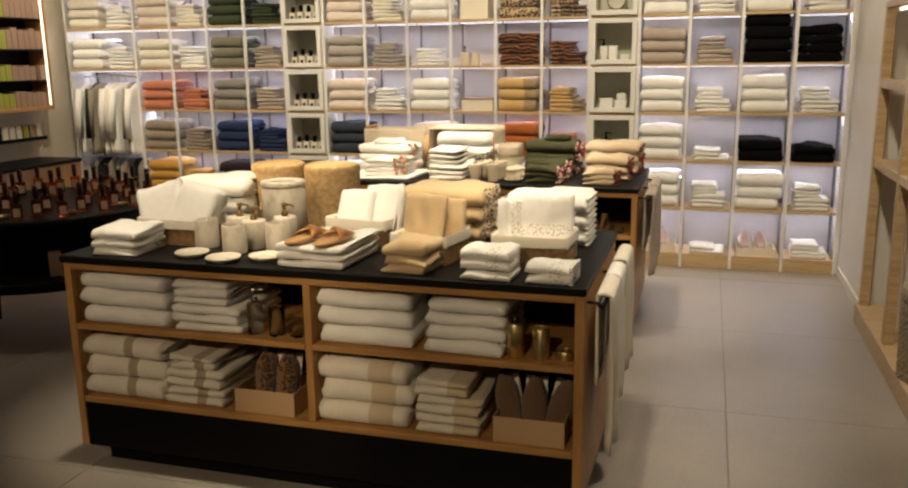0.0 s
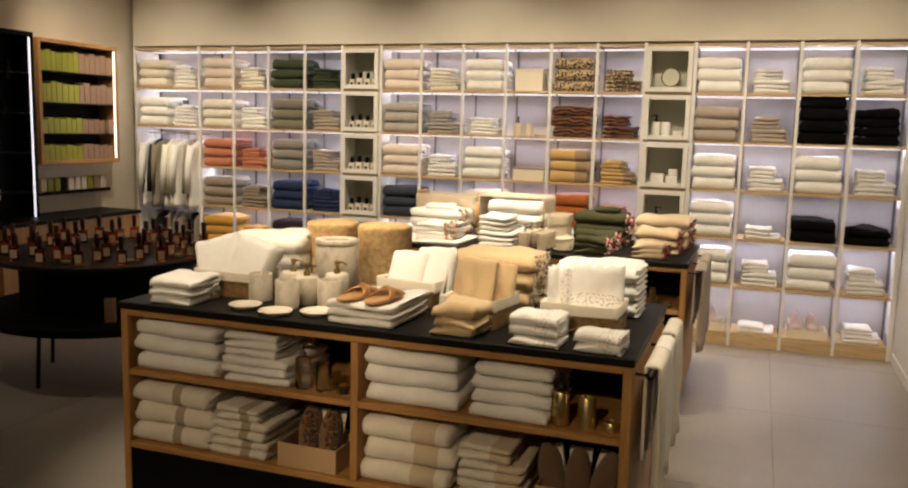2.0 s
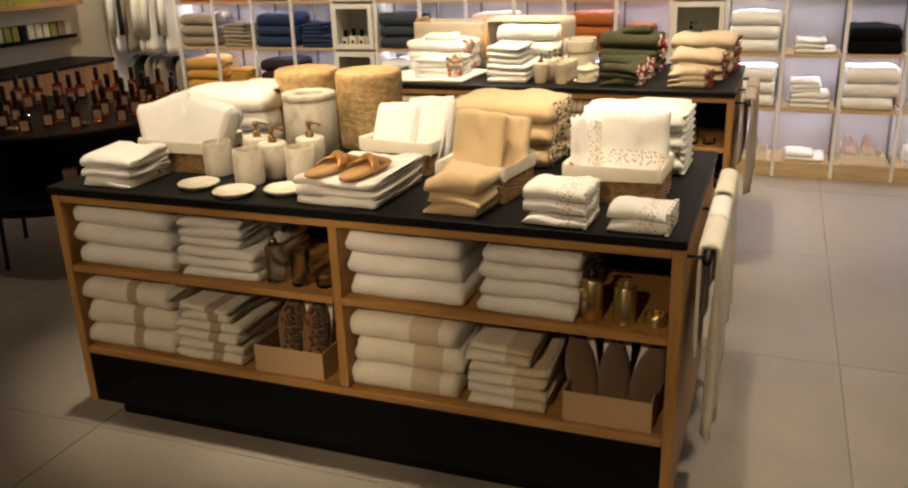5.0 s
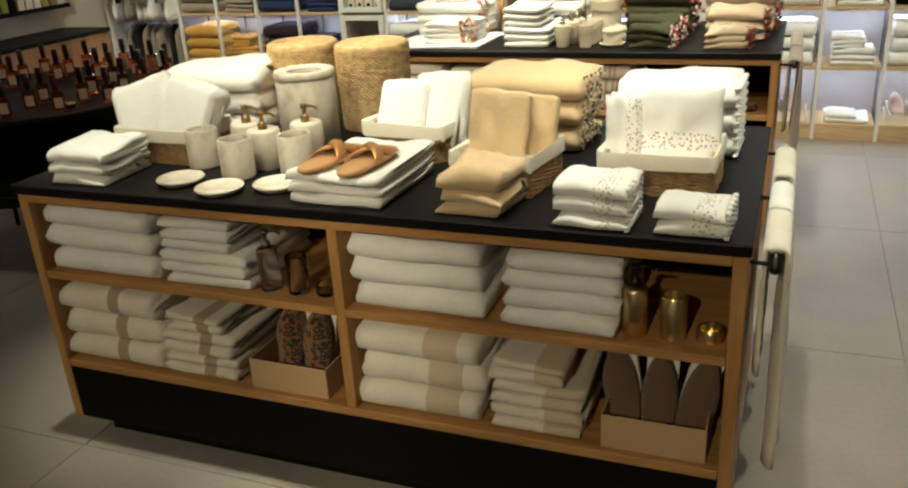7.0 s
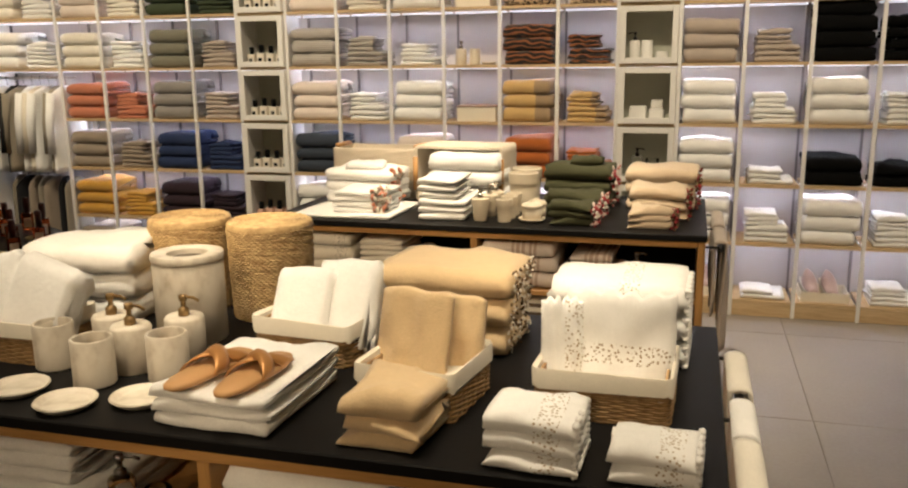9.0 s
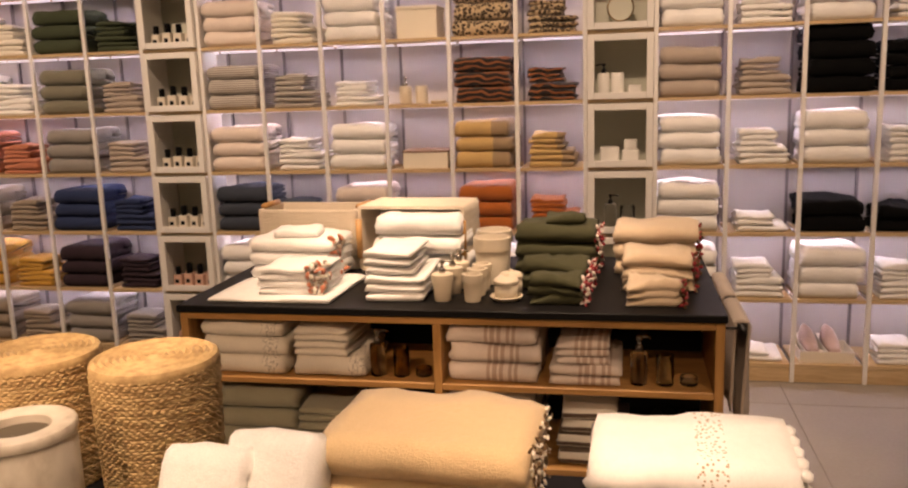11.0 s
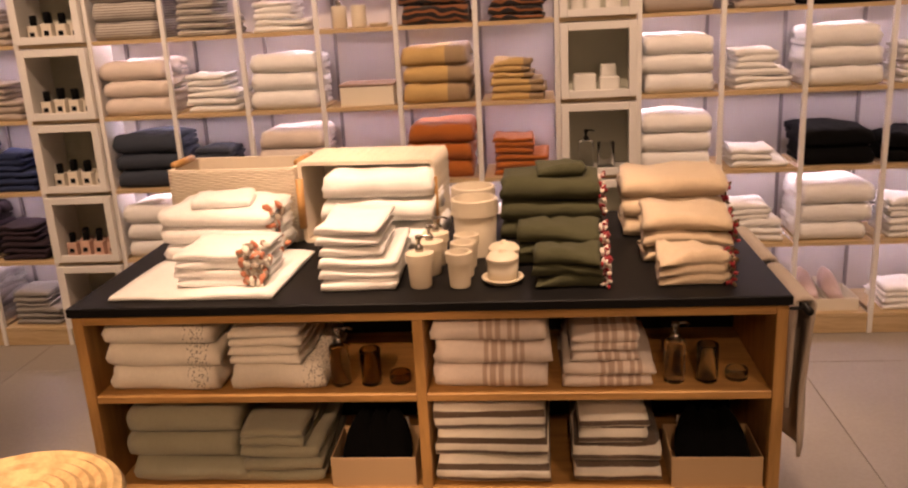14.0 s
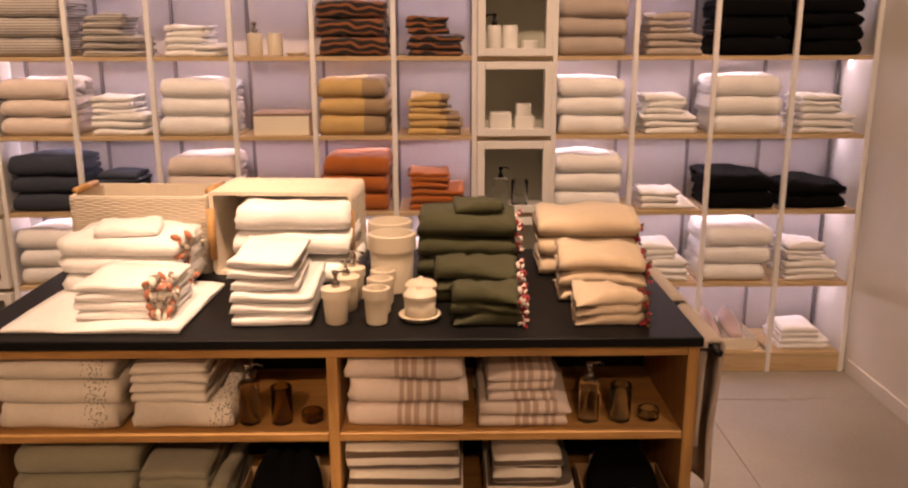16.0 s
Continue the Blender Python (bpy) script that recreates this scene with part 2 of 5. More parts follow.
CLOTH["zebra"] = cloth("terry_zebra", (0.24, 0.085, 0.03), pattern="zebra")
CLOTH["grey striped"] = cloth("terry_grey_striped", (0.52, 0.48, 0.43), [(0.012 * i, 0.012 * i + 0.005) for i in range(0, 8)], (0.22, 0.2, 0.18), "Z")
CLOTH["ribboned"] = cloth("terry_ribboned", COL["cream"], [(0.01, 0.05)], (0.42, 0.34, 0.24))
CLOTH["cream banded"] = cloth("terry_cream_banded", COL["cream"], [(0.02, 0.11)], (0.62, 0.52, 0.37))
CLOTH["embroidered"] = cloth("terry_embroidered", COL["cream"], [(0.07, 0.13)], (0.2, 0.18, 0.15), pattern="embroidery")
CLOTH["checked"] = cloth("terry_checked", COL["blush"], [(-0.024, -0.012), (-0.004, 0.012), (0.02, 0.034), (0.052, 0.064), (0.072, 0.084)], (0.50, 0.37, 0.29))
CLOTH["broad striped"] = cloth("terry_broad_striped", COL["cream"], [(0.010, 0.026), (0.048, 0.064)], (0.115, 0.08, 0.055), "Z")
CLOTH["sprigged"] = cloth("linen_sprigged", COL["white"], [(0.005, 0.05)], (0.42, 0.33, 0.23), pattern="embroidery", terry=False)
CLOTH["linen"] = cloth("linen_white", COL["white"], terry=False)
CLOTH["rope"] = cloth("cotton_rope", (0.70, 0.61, 0.48), terry=False)
CLOTH["liner"] = cloth("linen_liner", (0.78, 0.72, 0.60), terry=False)
CLOTH["charcoal"] = cloth("cloth_charcoal", (0.02, 0.02, 0.022), terry=False)
CLOTH["khaki"] = cloth("cloth_khaki", (0.30, 0.26, 0.20), terry=False)

# ---- building helpers ----


CRISP = {"lid", "cup", "band", "soap_dish", "liner", "jar"}


def to_mesh(name, bm, material, smooth=False):
    me = bpy.data.meshes.new(name)
    bmesh.ops.recalc_face_normals(bm, faces=bm.faces)
    bm.to_mesh(me)
    bm.free()
    if smooth:
        for p in me.polygons:
            p.use_smooth = True
        if name in CRISP:
            me.set_sharp_from_angle(angle=0.7)
    me.materials.append(material)
    return me


def part(name, bm, material, parent, label="", m=None, smooth=False):
    """Links a bmesh, or a ready mesh, as one mesh object under a thing or a part."""
    ob = new(name, bm if isinstance(bm, bpy.types.Mesh) else to_mesh(name, bm, material, smooth))
    ob.parent = parent
    if m is not None:
        ob.matrix_basis = m
    return tagged(ob, label)


def thing(name, m, label, category, group="", kind=""):
    ob = new(name)
    ob.empty_display_size = 0.05
    ob.matrix_basis = m
    return tagged(ob, label, category, group, kind)


def solid(name, bm, material, m, label, category, group="", kind="", smooth=False):
    ob = new(name, bm if isinstance(bm, bpy.types.Mesh) else to_mesh(name, bm, material, smooth))
    ob.matrix_basis = m
    return tagged(ob, label, category, group, kind)


def box(lo, hi, bevel=0.002, bm=None):
    """A bevelled block between two corners."""
    own = bmesh.new()
    bmesh.ops.create_cube(own, size=1)
    for v in own.verts:
        v.co = Vector([(lo[i] + hi[i]) / 2 + v.co[i] * (hi[i] - lo[i]) for i in range(3)])
    if bevel:
        bmesh.ops.bevel(own, geom=own.edges[:], offset=min(bevel, 0.45 * min(hi[i] - lo[i] for i in range(3))), segments=1, affect="EDGES")
    return merged(bm, own)


def merged(bm, own):
    if bm is None:
        return own
    me = bpy.data.meshes.new("tmp")
    own.to_mesh(me)
    own.free()
    bm.from_mesh(me)
    bpy.data.meshes.remove(me)
    return bm


def lathe(profile, n=28, bm=None, at=(0, 0, 0)):
    """A turned shape from (radius, height) pairs."""
    own = bmesh.new()
    rings = []
    for r, z in profile:
        if r < 1e-5:
            rings.append([own.verts.new((at[0], at[1], at[2] + z))])
        else:
            rings.append([own.verts.new((at[0] + r * math.cos(2 * math.pi * i / n), at[1] + r * math.sin(2 * math.pi * i / n), at[2] + z)) for i in range(n)])
    for a, b in zip(rings, rings[1:]):
        for i in range(n):
            j = (i + 1) % n
            q = [a[i % len(a)], a[j % len(a)], b[j % len(b)], b[i % len(b)]]
            q = [v for k, v in enumerate(q) if v not in q[:k]]
            if len(q) > 2:
                own.faces.new(q)
    return merged(bm, own)


def tube(points, r, n=8, bm=None):
    """A round bar along a line of points."""
    own = bmesh.new()
    pts = [Vector(p) for p in points]
    rings = []
    for i, p in enumerate(pts):
        d = (pts[min(i + 1, len(pts) - 1)] - pts[max(i - 1, 0)]).normalized()
        q = d.to_track_quat("Z", "Y")
        rings.append([own.verts.new(p + q @ Vector((r * math.cos(2 * math.pi * k / n), r * math.sin(2 * math.pi * k / n), 0))) for k in range(n)])
    for a, b in zip(rings, rings[1:]):
        for k in range(n):
            own.faces.new((a[k], a[(k + 1) % n], b[(k + 1) % n], b[k]))
    own.faces.new(rings[0][::-1]), own.faces.new(rings[-1])
    return merged(bm, own)


# ---- towels ----
_towels = {}


def towel_mesh(w, d, h, layers, material, seed, wild=1.0):
    """A folded towel: layers that hang together at the rounded front fold, slits between them towards the back; base at z = 0."""
    key = (round(w, 3), round(d, 3), round(h, 3), layers, material.name, seed, wild)
    if key in _towels:
        return _towels[key]
    rnd = random.Random(seed * 77 + layers)
    off = rnd.uniform(0, 90)
    lay = h / layers
    gap = lay * 0.24
    ends = [(rnd.uniform(-0.006, 0.008), rnd.uniform(-0.006, 0.009)) for _ in range(layers)]
    skew = rnd.uniform(-0.03, 0.03)
    prof = []
    # front fold, from bottom to top
    r = h / 2
    bulge = min(r, 0.035)
    for i in range(7):
        a = -math.pi / 2 + math.pi * i / 6
        prof.append((-d / 2 + bulge - bulge * math.cos(a), r + r * math.sin(a)))
    prof[0], prof[6] = (prof[0][0], 0.0), (prof[6][0], h)
    prof += [(-d / 6, h), (d / 6, h)]
    for k in range(layers - 1, -1, -1):
        top, low = (k + 1) * lay, k * lay
        back = d / 2 - rnd.uniform(0, 0.012)
        t0 = top - (0 if k == layers - 1 else gap / 2)
        b0 = low + (0 if k == 0 else gap / 2)
        prof += [(back - lay * 0.25, t0), (back, (t0 + b0) / 2), (back - lay * 0.25, b0)]
        if k:
            prof += [(d / 6, b0), (-d / 2 + bulge * 1.3, low), (d / 6, b0 - gap)]
    prof += [(d / 6, 0), (-d / 6, 0)]
    nx = 13
    bm = bmesh.new()
    rows = []
    for i in range(nx):
        u = i / (nx - 1)
        x = (u - 0.5) * w
        end = min(u, 1 - u) * w
        tight = 1 - 0.10 * max(0, 1 - end / 0.02)
        ring = []
        for y, z in prof:
            n1 = noise.noise(Vector((x * 9 + off, y * 9, z * 14 + off)))
            n2 = noise.noise(Vector((x * 28, y * 28 + off, z * 30)))
            lift = z / h
            zz = h / 2 + (z - h / 2) * tight + lift * wild * (0.009 * n1 + 0.003 * n2)
            yy = y + wild * (0.004 * n1 + 0.002 * n2) * (1.0 if y < 0 else 0.6)
            lo_end, hi_end = ends[min(layers - 1, int(z / lay))]
            near_end = max(0.0, 1 - end / 0.03)
            xx = x + wild * 0.005 * noise.noise(Vector((z * 60 + off, y * 7, u * 3))) + near_end * (-lo_end if u < 0.5 else hi_end) + skew * (z - h / 2)
            zz += lift * wild * 0.0025 * noise.noise(Vector((x * 55 + off, y * 40, off))) - lift * near_end * 0.10 * lay
            ring.append(bm.verts.new((xx, yy, max(0.0, zz))))
        rows.append(ring)
    n = len(prof)
    for a, b in zip(rows, rows[1:]):
        for k in range(n):
            bm.faces.new((a[k], b[k], b[(k + 1) % n], a[(k + 1) % n]))
    c0 = bm.faces.new(rows[0])
    c1 = bm.faces.new(rows[-1][::-1])
    bmesh.ops.triangulate(bm, faces=[c0, c1])
    me = to_mesh("towel", bm, material, True)
    _towels[key] = me
    return me


_rt = random.Random(5)


def towel(x, y, z, w, d, h, kind, layers=3, turn=0.0, label="", group="", wild=1.0):
    """One folded towel, its base centre at (x, y, z)."""
    me = towel_mesh(w, d, h, layers, CLOTH[kind], _rt.randrange(4), wild)
    sort = "bath" if w > 0.27 else "hand" if w > 0.2 else "face"
    return solid(sort + "_towel", me, None, pose(x, y, z, 0, 0, turn), label or "folded %s terry towel lying in a neat stack" % kind, sort + " towel", group)


def stack(x, yf, z, w, d, heights, kind, layers=3, label="", group="", jitter=0.007, turn=0.0, wild=1.4):
    """Towels one upon another; yf is the front of the stack."""
    for h in heights:
        towel(x + _rt.uniform(-jitter, jitter), yf + d / 2 + _rt.uniform(0, jitter), z, w, d, h, kind, layers,
              turn + _rt.uniform(-2.2, 2.2), label, group, wild)
        z += h * 1.0
    return z


# ---- structure ----
bm = bmesh.new()
box((-6.5, -2.6, -0.2), (1.6, 8.0, -0.004), 0, bm)
floor = tagged(new("floor", to_mesh("floor", bm, GROUT)), "grey beige stone tile floor with thin dark joints", "floor", kind="structure")


def wall(name, lo, hi, material, label):
    return tagged(new(name, to_mesh(name, box(lo, hi, 0.0), material)), label, "wall", kind="structure")


wall("wall_north", (-6.0, 7.16, 0), (1.6, 7.34, 3.2), WALL, "beige painted wall above the towel shelving")
wall("wall_west", (-5.8, -2.5, 0), (-5.6, 7.16, 3.2), WALL, "beige painted side wall behind the perfume cabinets")
wall("wall_east", (0.893, 5.65, 0), (1.3, 7.16, 3.2), WHITE_WALL, "white painted wall return beside the towel shelving")
wall("wall_niche", (1.3, -2.5, 0), (1.5, 7.16, 3.2), WALL, "beige painted wall behind the oak shelving")
wall("wall_south", (-5.6, -2.6, 0), (1.3, -2.4, 3.2), WALL, "plain beige wall closing the shop")
wall("wall_over_shelving", (-5.56, 6.8, 2.215), (0.892, 7.155, 3.2), WALL, "beige painted bulkhead above the towel shelving")
tagged(new("ceiling", to_mesh("ceiling", box((-6, -2.6, 3.2), (1.6, 7.6, 3.35), 0), CEIL)), "plain off-white painted ceiling", "ceiling", kind="structure")

# ---- towel shelving on the north wall ----
X0, PITCH, YF, YB = -4.83, 0.3557, 6.77, 7.14
ZS = [0.10 + 0.349 * i for i in range(7)]
POSTS = [-5.53] + [X0 + PITCH * k for k in range(17)]
shelving = thing("wall_shelving", pose(0, 0, 0), "tall white metal and oak wall shelving full of stacked towels", "shelving")
part("back_panel", box((-5.54, YB, 0.0), (0.88, YB + 0.015, 2.20), 0), BACKING, shelving, "pale lilac grey back panel")
post_me = to_mesh("post", box((-0.011, 0, 0), (0.011, 0.022, 2.205), 0.002), POST)
rear_me = to_mesh("rear_post", box((-0.007, 0, 0), (0.007, 0.014, 2.19), 0), REAR_POST)
for px in POSTS:
    part("post", post_me, None, shelving, "", pose(px, YF, 0))
    part("rear_post", rear_me, None, shelving, "dark grey rear upright", pose(px, YB - 0.018, 0))
part("end_panel", box((0.875, YF + 0.03, 0.0), (0.89, YB, 2.2), 0.001), POST, shelving, "white end panel")
part("end_panel", box((-5.55, YF + 0.03, 0.0), (-5.535, YB, 2.2), 0.001), POST, shelving, "white end panel")
board_me = to_mesh("shelf", box((0.0115, 0.004, -0.018), (PITCH - 0.0115, YB - YF - 0.02, 0), 0.0015), OAK_PALE)
edge_me = to_mesh("plinth", box((0.0115, 0.006, -0.098), (PITCH - 0.0115, 0.024, -0.02), 0.0015), OAK_PALE)
led_me = to_mesh("led_strip", box((0.012, 0.25, -0.026), (PITCH - 0.012, 0.262, -0.0185), 0), LED)
for k in range(16):
    for i, z in enumerate(ZS):
        part("shelf", board_me, None, shelving, "", pose(X0 + PITCH * k, YF, z))
        if i:
            part("led_strip", led_me, None, shelving, "cool white light strip", pose(X0 + PITCH * k, YF, z))
    part("plinth", edge_me, None, shelving, "", pose(X0 + PITCH * k, YF, ZS[0]))
for i, z in enumerate(ZS):
    if i in (0, 4, 5, 6):
        part("shelf", box((-5.518, YF + 0.004, z - 0.018), (-4.842, YB - 0.02, z), 0.0015), OAK_PALE, shelving)
        if i:
            part("led_strip", box((-5.518, YF + 0.25, z - 0.026), (-4.842, YF + 0.262, z - 0.0185), 0), LED, shelving, "cool white light strip")
# the strips' light
for z in ZS[1:]:
    area_lamp("shelf_light", pose(-2.3, YF + 0.275, z - 0.03, -25), 6.4, 0.02, 10.5, COOL)


def cell_stack(k, row, kind, sort="big", count=None, double=0.0):
    x, z = X0 + PITCH * (k + 0.5) + double, ZS[6 - row]
    g = "%s towels on the wall shelving" % kind
    if sort == "big":
        stack(x - 0.006, YF + 0.02, z, 0.295, 0.32, [_rt.uniform(0.078, 0.088) for _ in range(count or 3)], kind, 3,
              "thick folded %s bath towel stacked on the wall shelving" % kind, g)
    elif kind == "black":
        stack(x - 0.01, YF + 0.03, z, 0.26, 0.27, [_rt.uniform(0.058, 0.066) for _ in range(4 if row == 2 else 2)], kind, 3,
              "folded black hand towel stacked on the wall shelving", g, wild=2.4)
    else:
        n = count or 6
        low = n // 2
        z = stack(x + 0.005, YF + 0.03, z, 0.235, 0.25, [_rt.uniform(0.028, 0.036) for _ in range(low)], kind, 2,
                  "folded %s hand towel stacked on the wall shelving" % kind, g)
        stack(x - 0.025, YF + 0.035, z, 0.175, 0.2, [_rt.uniform(0.024, 0.03) for _ in range(n - low)], kind, 2,
              "small folded %s face towel on top of hand towels" % kind, g)


PAIRS = [
    (0, ["blush", "cream", "coral", "taupe", "mustard", "taupe"]),
    (2, ["dark green", "grey green", "grey", "navy", "plum", "grey"]),
    (5, ["blush", "grey striped", "blush", "denim", "white", "white"]),
    (9, ["leopard", "zebra", "gold banded", "rust", "white", "white"]),
    (12, ["white", "stone", "white", "white", "white", ""]),
    (14, ["white", "black", "white", "black", "white", ""]),
]
# cells whose small towels differ from the stack beside them
SMALL_KIND = {(1, 1): "cream", (1, 2): "white", (6, 1): "cream", (6, 3): "white", (3, 3): "stone", (3, 2): "stone"}
for k, kinds in PAIRS:
    for row, kind in enumerate(kinds, 1):
        if kind:
            cell_stack(k, row, kind, "big", 4 if kind == "black" and row == 2 else 2 if kind == "black" else 3)
            cell_stack(k + 1, row, SMALL_KIND.get((k + 1, row), kind), "small", 3 if (kind, k, row) in (("white", 12, 4), ("black", 14, 4)) else 6)
for row, kind in ((1, "white"), (3, "white"), (4, "blush"), (5, "white"), (6, "white")):
    cell_stack(7, row, kind)
cell_stack(7, 2, "white", "small", 5)
cell_stack(13, 6, "white", "small", 2)
cell_stack(15, 6, "white", "small", 4)
for row, kind in ((1, "cream"), (2, "white")):
    cell_stack(-2, row, kind, "big", 3, 0.02)
    cell_stack(-1, row, "white", "small", 6, 0.0)


def cell_base(k, row, dx=0.0, dy=0.1):
    return pose(X0 + PITCH * (k + 0.5) + dx, YF + dy, ZS[6 - row])


# ---- display tables ----


def display_table(x0, x1, y0, y1, divider, label):
    t = thing("display_table", pose(x0, y0, 0), label, "table")
    w, d, m = x1 - x0, y1 - y0, divider - x0
    part("tabletop", box((-0.006, -0.012, 0.824), (w + 0.006, d + 0.012, 0.85), 0.003), BLACK_TOP, t, "matt black tabletop")
    for a in (0.0, w - 0.03):
        part("side_panel", box((a, 0, 0.085), (a + 0.03, d, 0.823), 0.002), OAK_UP, t)
    part("rail", box((0.031, 0, 0.797), (w - 0.031, d, 0.8235), 0.002), OAK, t)
    part("divider", box((m - 0.014, 0.003, 0.294), (m + 0.014, d - 0.003, 0.796), 0.002), OAK_UP, t)
    part("shelf", box((0.031, 0.001, 0.268), (w - 0.031, d - 0.001, 0.292), 0.002), OAK, t)
    for a, b in ((0.031, m - 0.0145), (m + 0.0145, w - 0.031)):
        part("shelf", box((a, 0.002, 0.562), (b, d - 0.002, 0.584), 0.002), OAK, t)
        # black sheets at mid-depth paint the shade deep in the shelves
        part("back_panel", box((a, d * 0.5, 0.2925), (b, d * 0.5 + 0.012, 0.5615), 0), BLACK, t, "black sheet standing in for the shaded shelf depth")
        part("back_panel", box((a, d * 0.5, 0.5845), (b, d * 0.5 + 0.012, 0.7965), 0), BLACK, t, "black sheet standing in for the shaded shelf depth")
    part("plinth", box((0.0305, 0.004, 0.087), (w - 0.0305, d - 0.004, 0.2675), 0.002), BLACK, t, "black plinth")
    part("base", box((0.06, 0.08, 0.0), (w - 0.06, d - 0.08, 0.0865), 0.002), BLACK, t, "recessed black base")
    return t


AX0, AX1, AY0, AY1 = -2.35, -0.395, 2.885, 3.79
BX0, BX1, BY0, BY1 = -2.295, -0.402, 4.988, 5.88
display_table(AX0, AX1, AY0, AY1, -1.352, "oak display table with a black top and towel-filled shelves")
display_table(BX0, BX1, BY0, BY1, -1.347, "oak display table with a black top near the shelving wall")


def towel_rail(x, y0, y1, z, table_x, label):
    r = thing("towel_rail", pose(0, 0, 0), label, "towel rail")
    part("bar", tube([(x, y0, z), (x, y1, z)], 0.011, 12), BLACK_METAL, r, smooth=True)
    for y in (y0 + 0.03, (y0 + y1) / 2, y1 - 0.05):
        part("bracket", tube([(table_x + 0.001, y, z), (x, y, z)], 0.005, 8), BLACK_METAL, r, smooth=True)


def hanging_towel(x, y, z, w, fall_out, fall_in, kind, label, thick=0.012, seed=0):
    """A towel laid over a rail that runs along y."""
    bm = bmesh.new()
    prof = []
    for i in range(10):
        prof.append((0.030, -fall_out * (1 - i / 9)))
    for i in range(1, 6):
        a = math.pi * i / 6
        prof.append((0.030 * math.cos(a), 0.022 * math.sin(a)))
    for i in range(8):
        prof.append((-0.026, -fall_in * i / 7))
    ny = 13
    rings = []
    for side in (0, 1):
        grid = []
        for j in range(ny):
            v = (j / (ny - 1) - 0.5) * w
            row = []
            for q, (px, pz) in enumerate(prof):
                droop = min(1, max(0, -pz) / 0.25)
                wave = 0.012 * droop * math.sin(v * 38 + seed) + 0.010 * droop * noise.noise(Vector((v * 14, pz * 5, seed)))
                k = 1 - side * thick / 0.032
                sgn = 1 if px > 0 else 0.35
                row.append(bm.verts.new((px * k + wave * sgn, v * (1 - 0.12 * droop) + 0.01 * noise.noise(Vector((pz * 6, seed, v))), pz + (0.004 - side * thick if abs(px) < 0.025 else 0.004))))
            grid.append(row)
        rings.append(grid)
    for grid in rings:
        for a, b in zip(grid, grid[1:]):
            for q in range(len(prof) - 1):
                bm.faces.new((a[q], a[q + 1], b[q + 1], b[q]))
    for j in range(ny - 1):
        for q in (0, len(prof) - 1):
            bm.faces.new((rings[0][j][q], rings[0][j + 1][q], rings[1][j + 1][q], rings[1][j][q]))
    for j in (0, ny - 1):
        for q in range(len(prof) - 1):
            bm.faces.new((rings[0][j][q], rings[0][j][q + 1], rings[1][j][q + 1], rings[1][j][q]))
    solid("hanging_towel", bm, CLOTH[kind], pose(x, y, z), label, "towel", smooth=True)


RZ = 0.79
towel_rail(AX1 + 0.05, AY0 + 0.02, AY1 - 0.01, RZ, AX1, "black metal towel rail on the table's end")
towel_rail(BX1 + 0.06, BY0 + 0.03, BY1 - 0.05, RZ, BX1, "black metal towel rail on the far table's end")
hanging_towel(AX1 + 0.05, AY0 + 0.20, RZ, 0.24, 0.54, 0.3, "cream", "cream terry towel hanging over the black rail", seed=1)
hanging_towel(AX1 + 0.05, AY0 + 0.43, RZ, 0.19, 0.46, 0.3, "white", "white terry towel hanging over the black rail", seed=2)
hanging_towel(AX1 + 0.05, AY0 + 0.71, RZ, 0.26, 0.44, 0.3, "cream", "cream terry towel hanging over the black rail", seed=3)
hanging_towel(BX1 + 0.06, BY0 + 0.22, RZ, 0.3, 0.45, 0.3, "stone", "stone grey towel hanging over the black rail", seed=4)
hanging_towel(BX1 + 0.06, BY0 + 0.6, RZ, 0.36, 0.42, 0.3, "stone", "stone grey towel hanging over the black rail", seed=5)

# ---- towels in the tables' shelves ----
SH, SL = 0.5845, 0.2925
G = "towels in the display table shelves"
A_ = AY0 + 0.012
stack(-2.111, A_, SH, 0.36, 0.38, [0.068, 0.066, 0.064], "white", 3, "thick folded white bath towel on the table's shelf", G)
stack(-1.77, A_ + 0.01, SH, 0.267, 0.34, [0.033, 0.033, 0.033], "white", 2, "folded white hand towel on the table's shelf", G)
stack(-1.792, A_ + 0.012, SH + 0.099, 0.218, 0.3, [0.031, 0.03, 0.03], "white", 2, "small folded white towel on hand towels", G)
stack(-2.138, A_, SL, 0.338, 0.38, [0.078, 0.078, 0.078], "ribboned", 3, "folded cream towel tied with a taupe ribbon", G)
stack(-1.841, A_ + 0.01, SL, 0.24, 0.34, [0.034, 0.034, 0.034, 0.034], "ribboned", 2, "folded cream hand towel with a taupe ribbon", G)
stack(-1.852, A_ + 0.012, SL + 0.136, 0.185, 0.28, [0.03, 0.03], "ribboned", 2, "small cream towel tied with a taupe ribbon", G)
stack(-1.148, A_, SH, 0.322, 0.38, [0.067, 0.066, 0.062], "white", 3, "thick folded white bath towel on the table's shelf", G)
stack(-0.79, A_, SH, 0.256, 0.36, [0.05, 0.048, 0.046, 0.044], "white", 3, "folded white hand towel on the table's shelf", G)
stack(-1.159, A_, SL, 0.327, 0.38, [0.08, 0.078, 0.078], "cream banded", 3, "folded cream towel with a beige woven band", G)
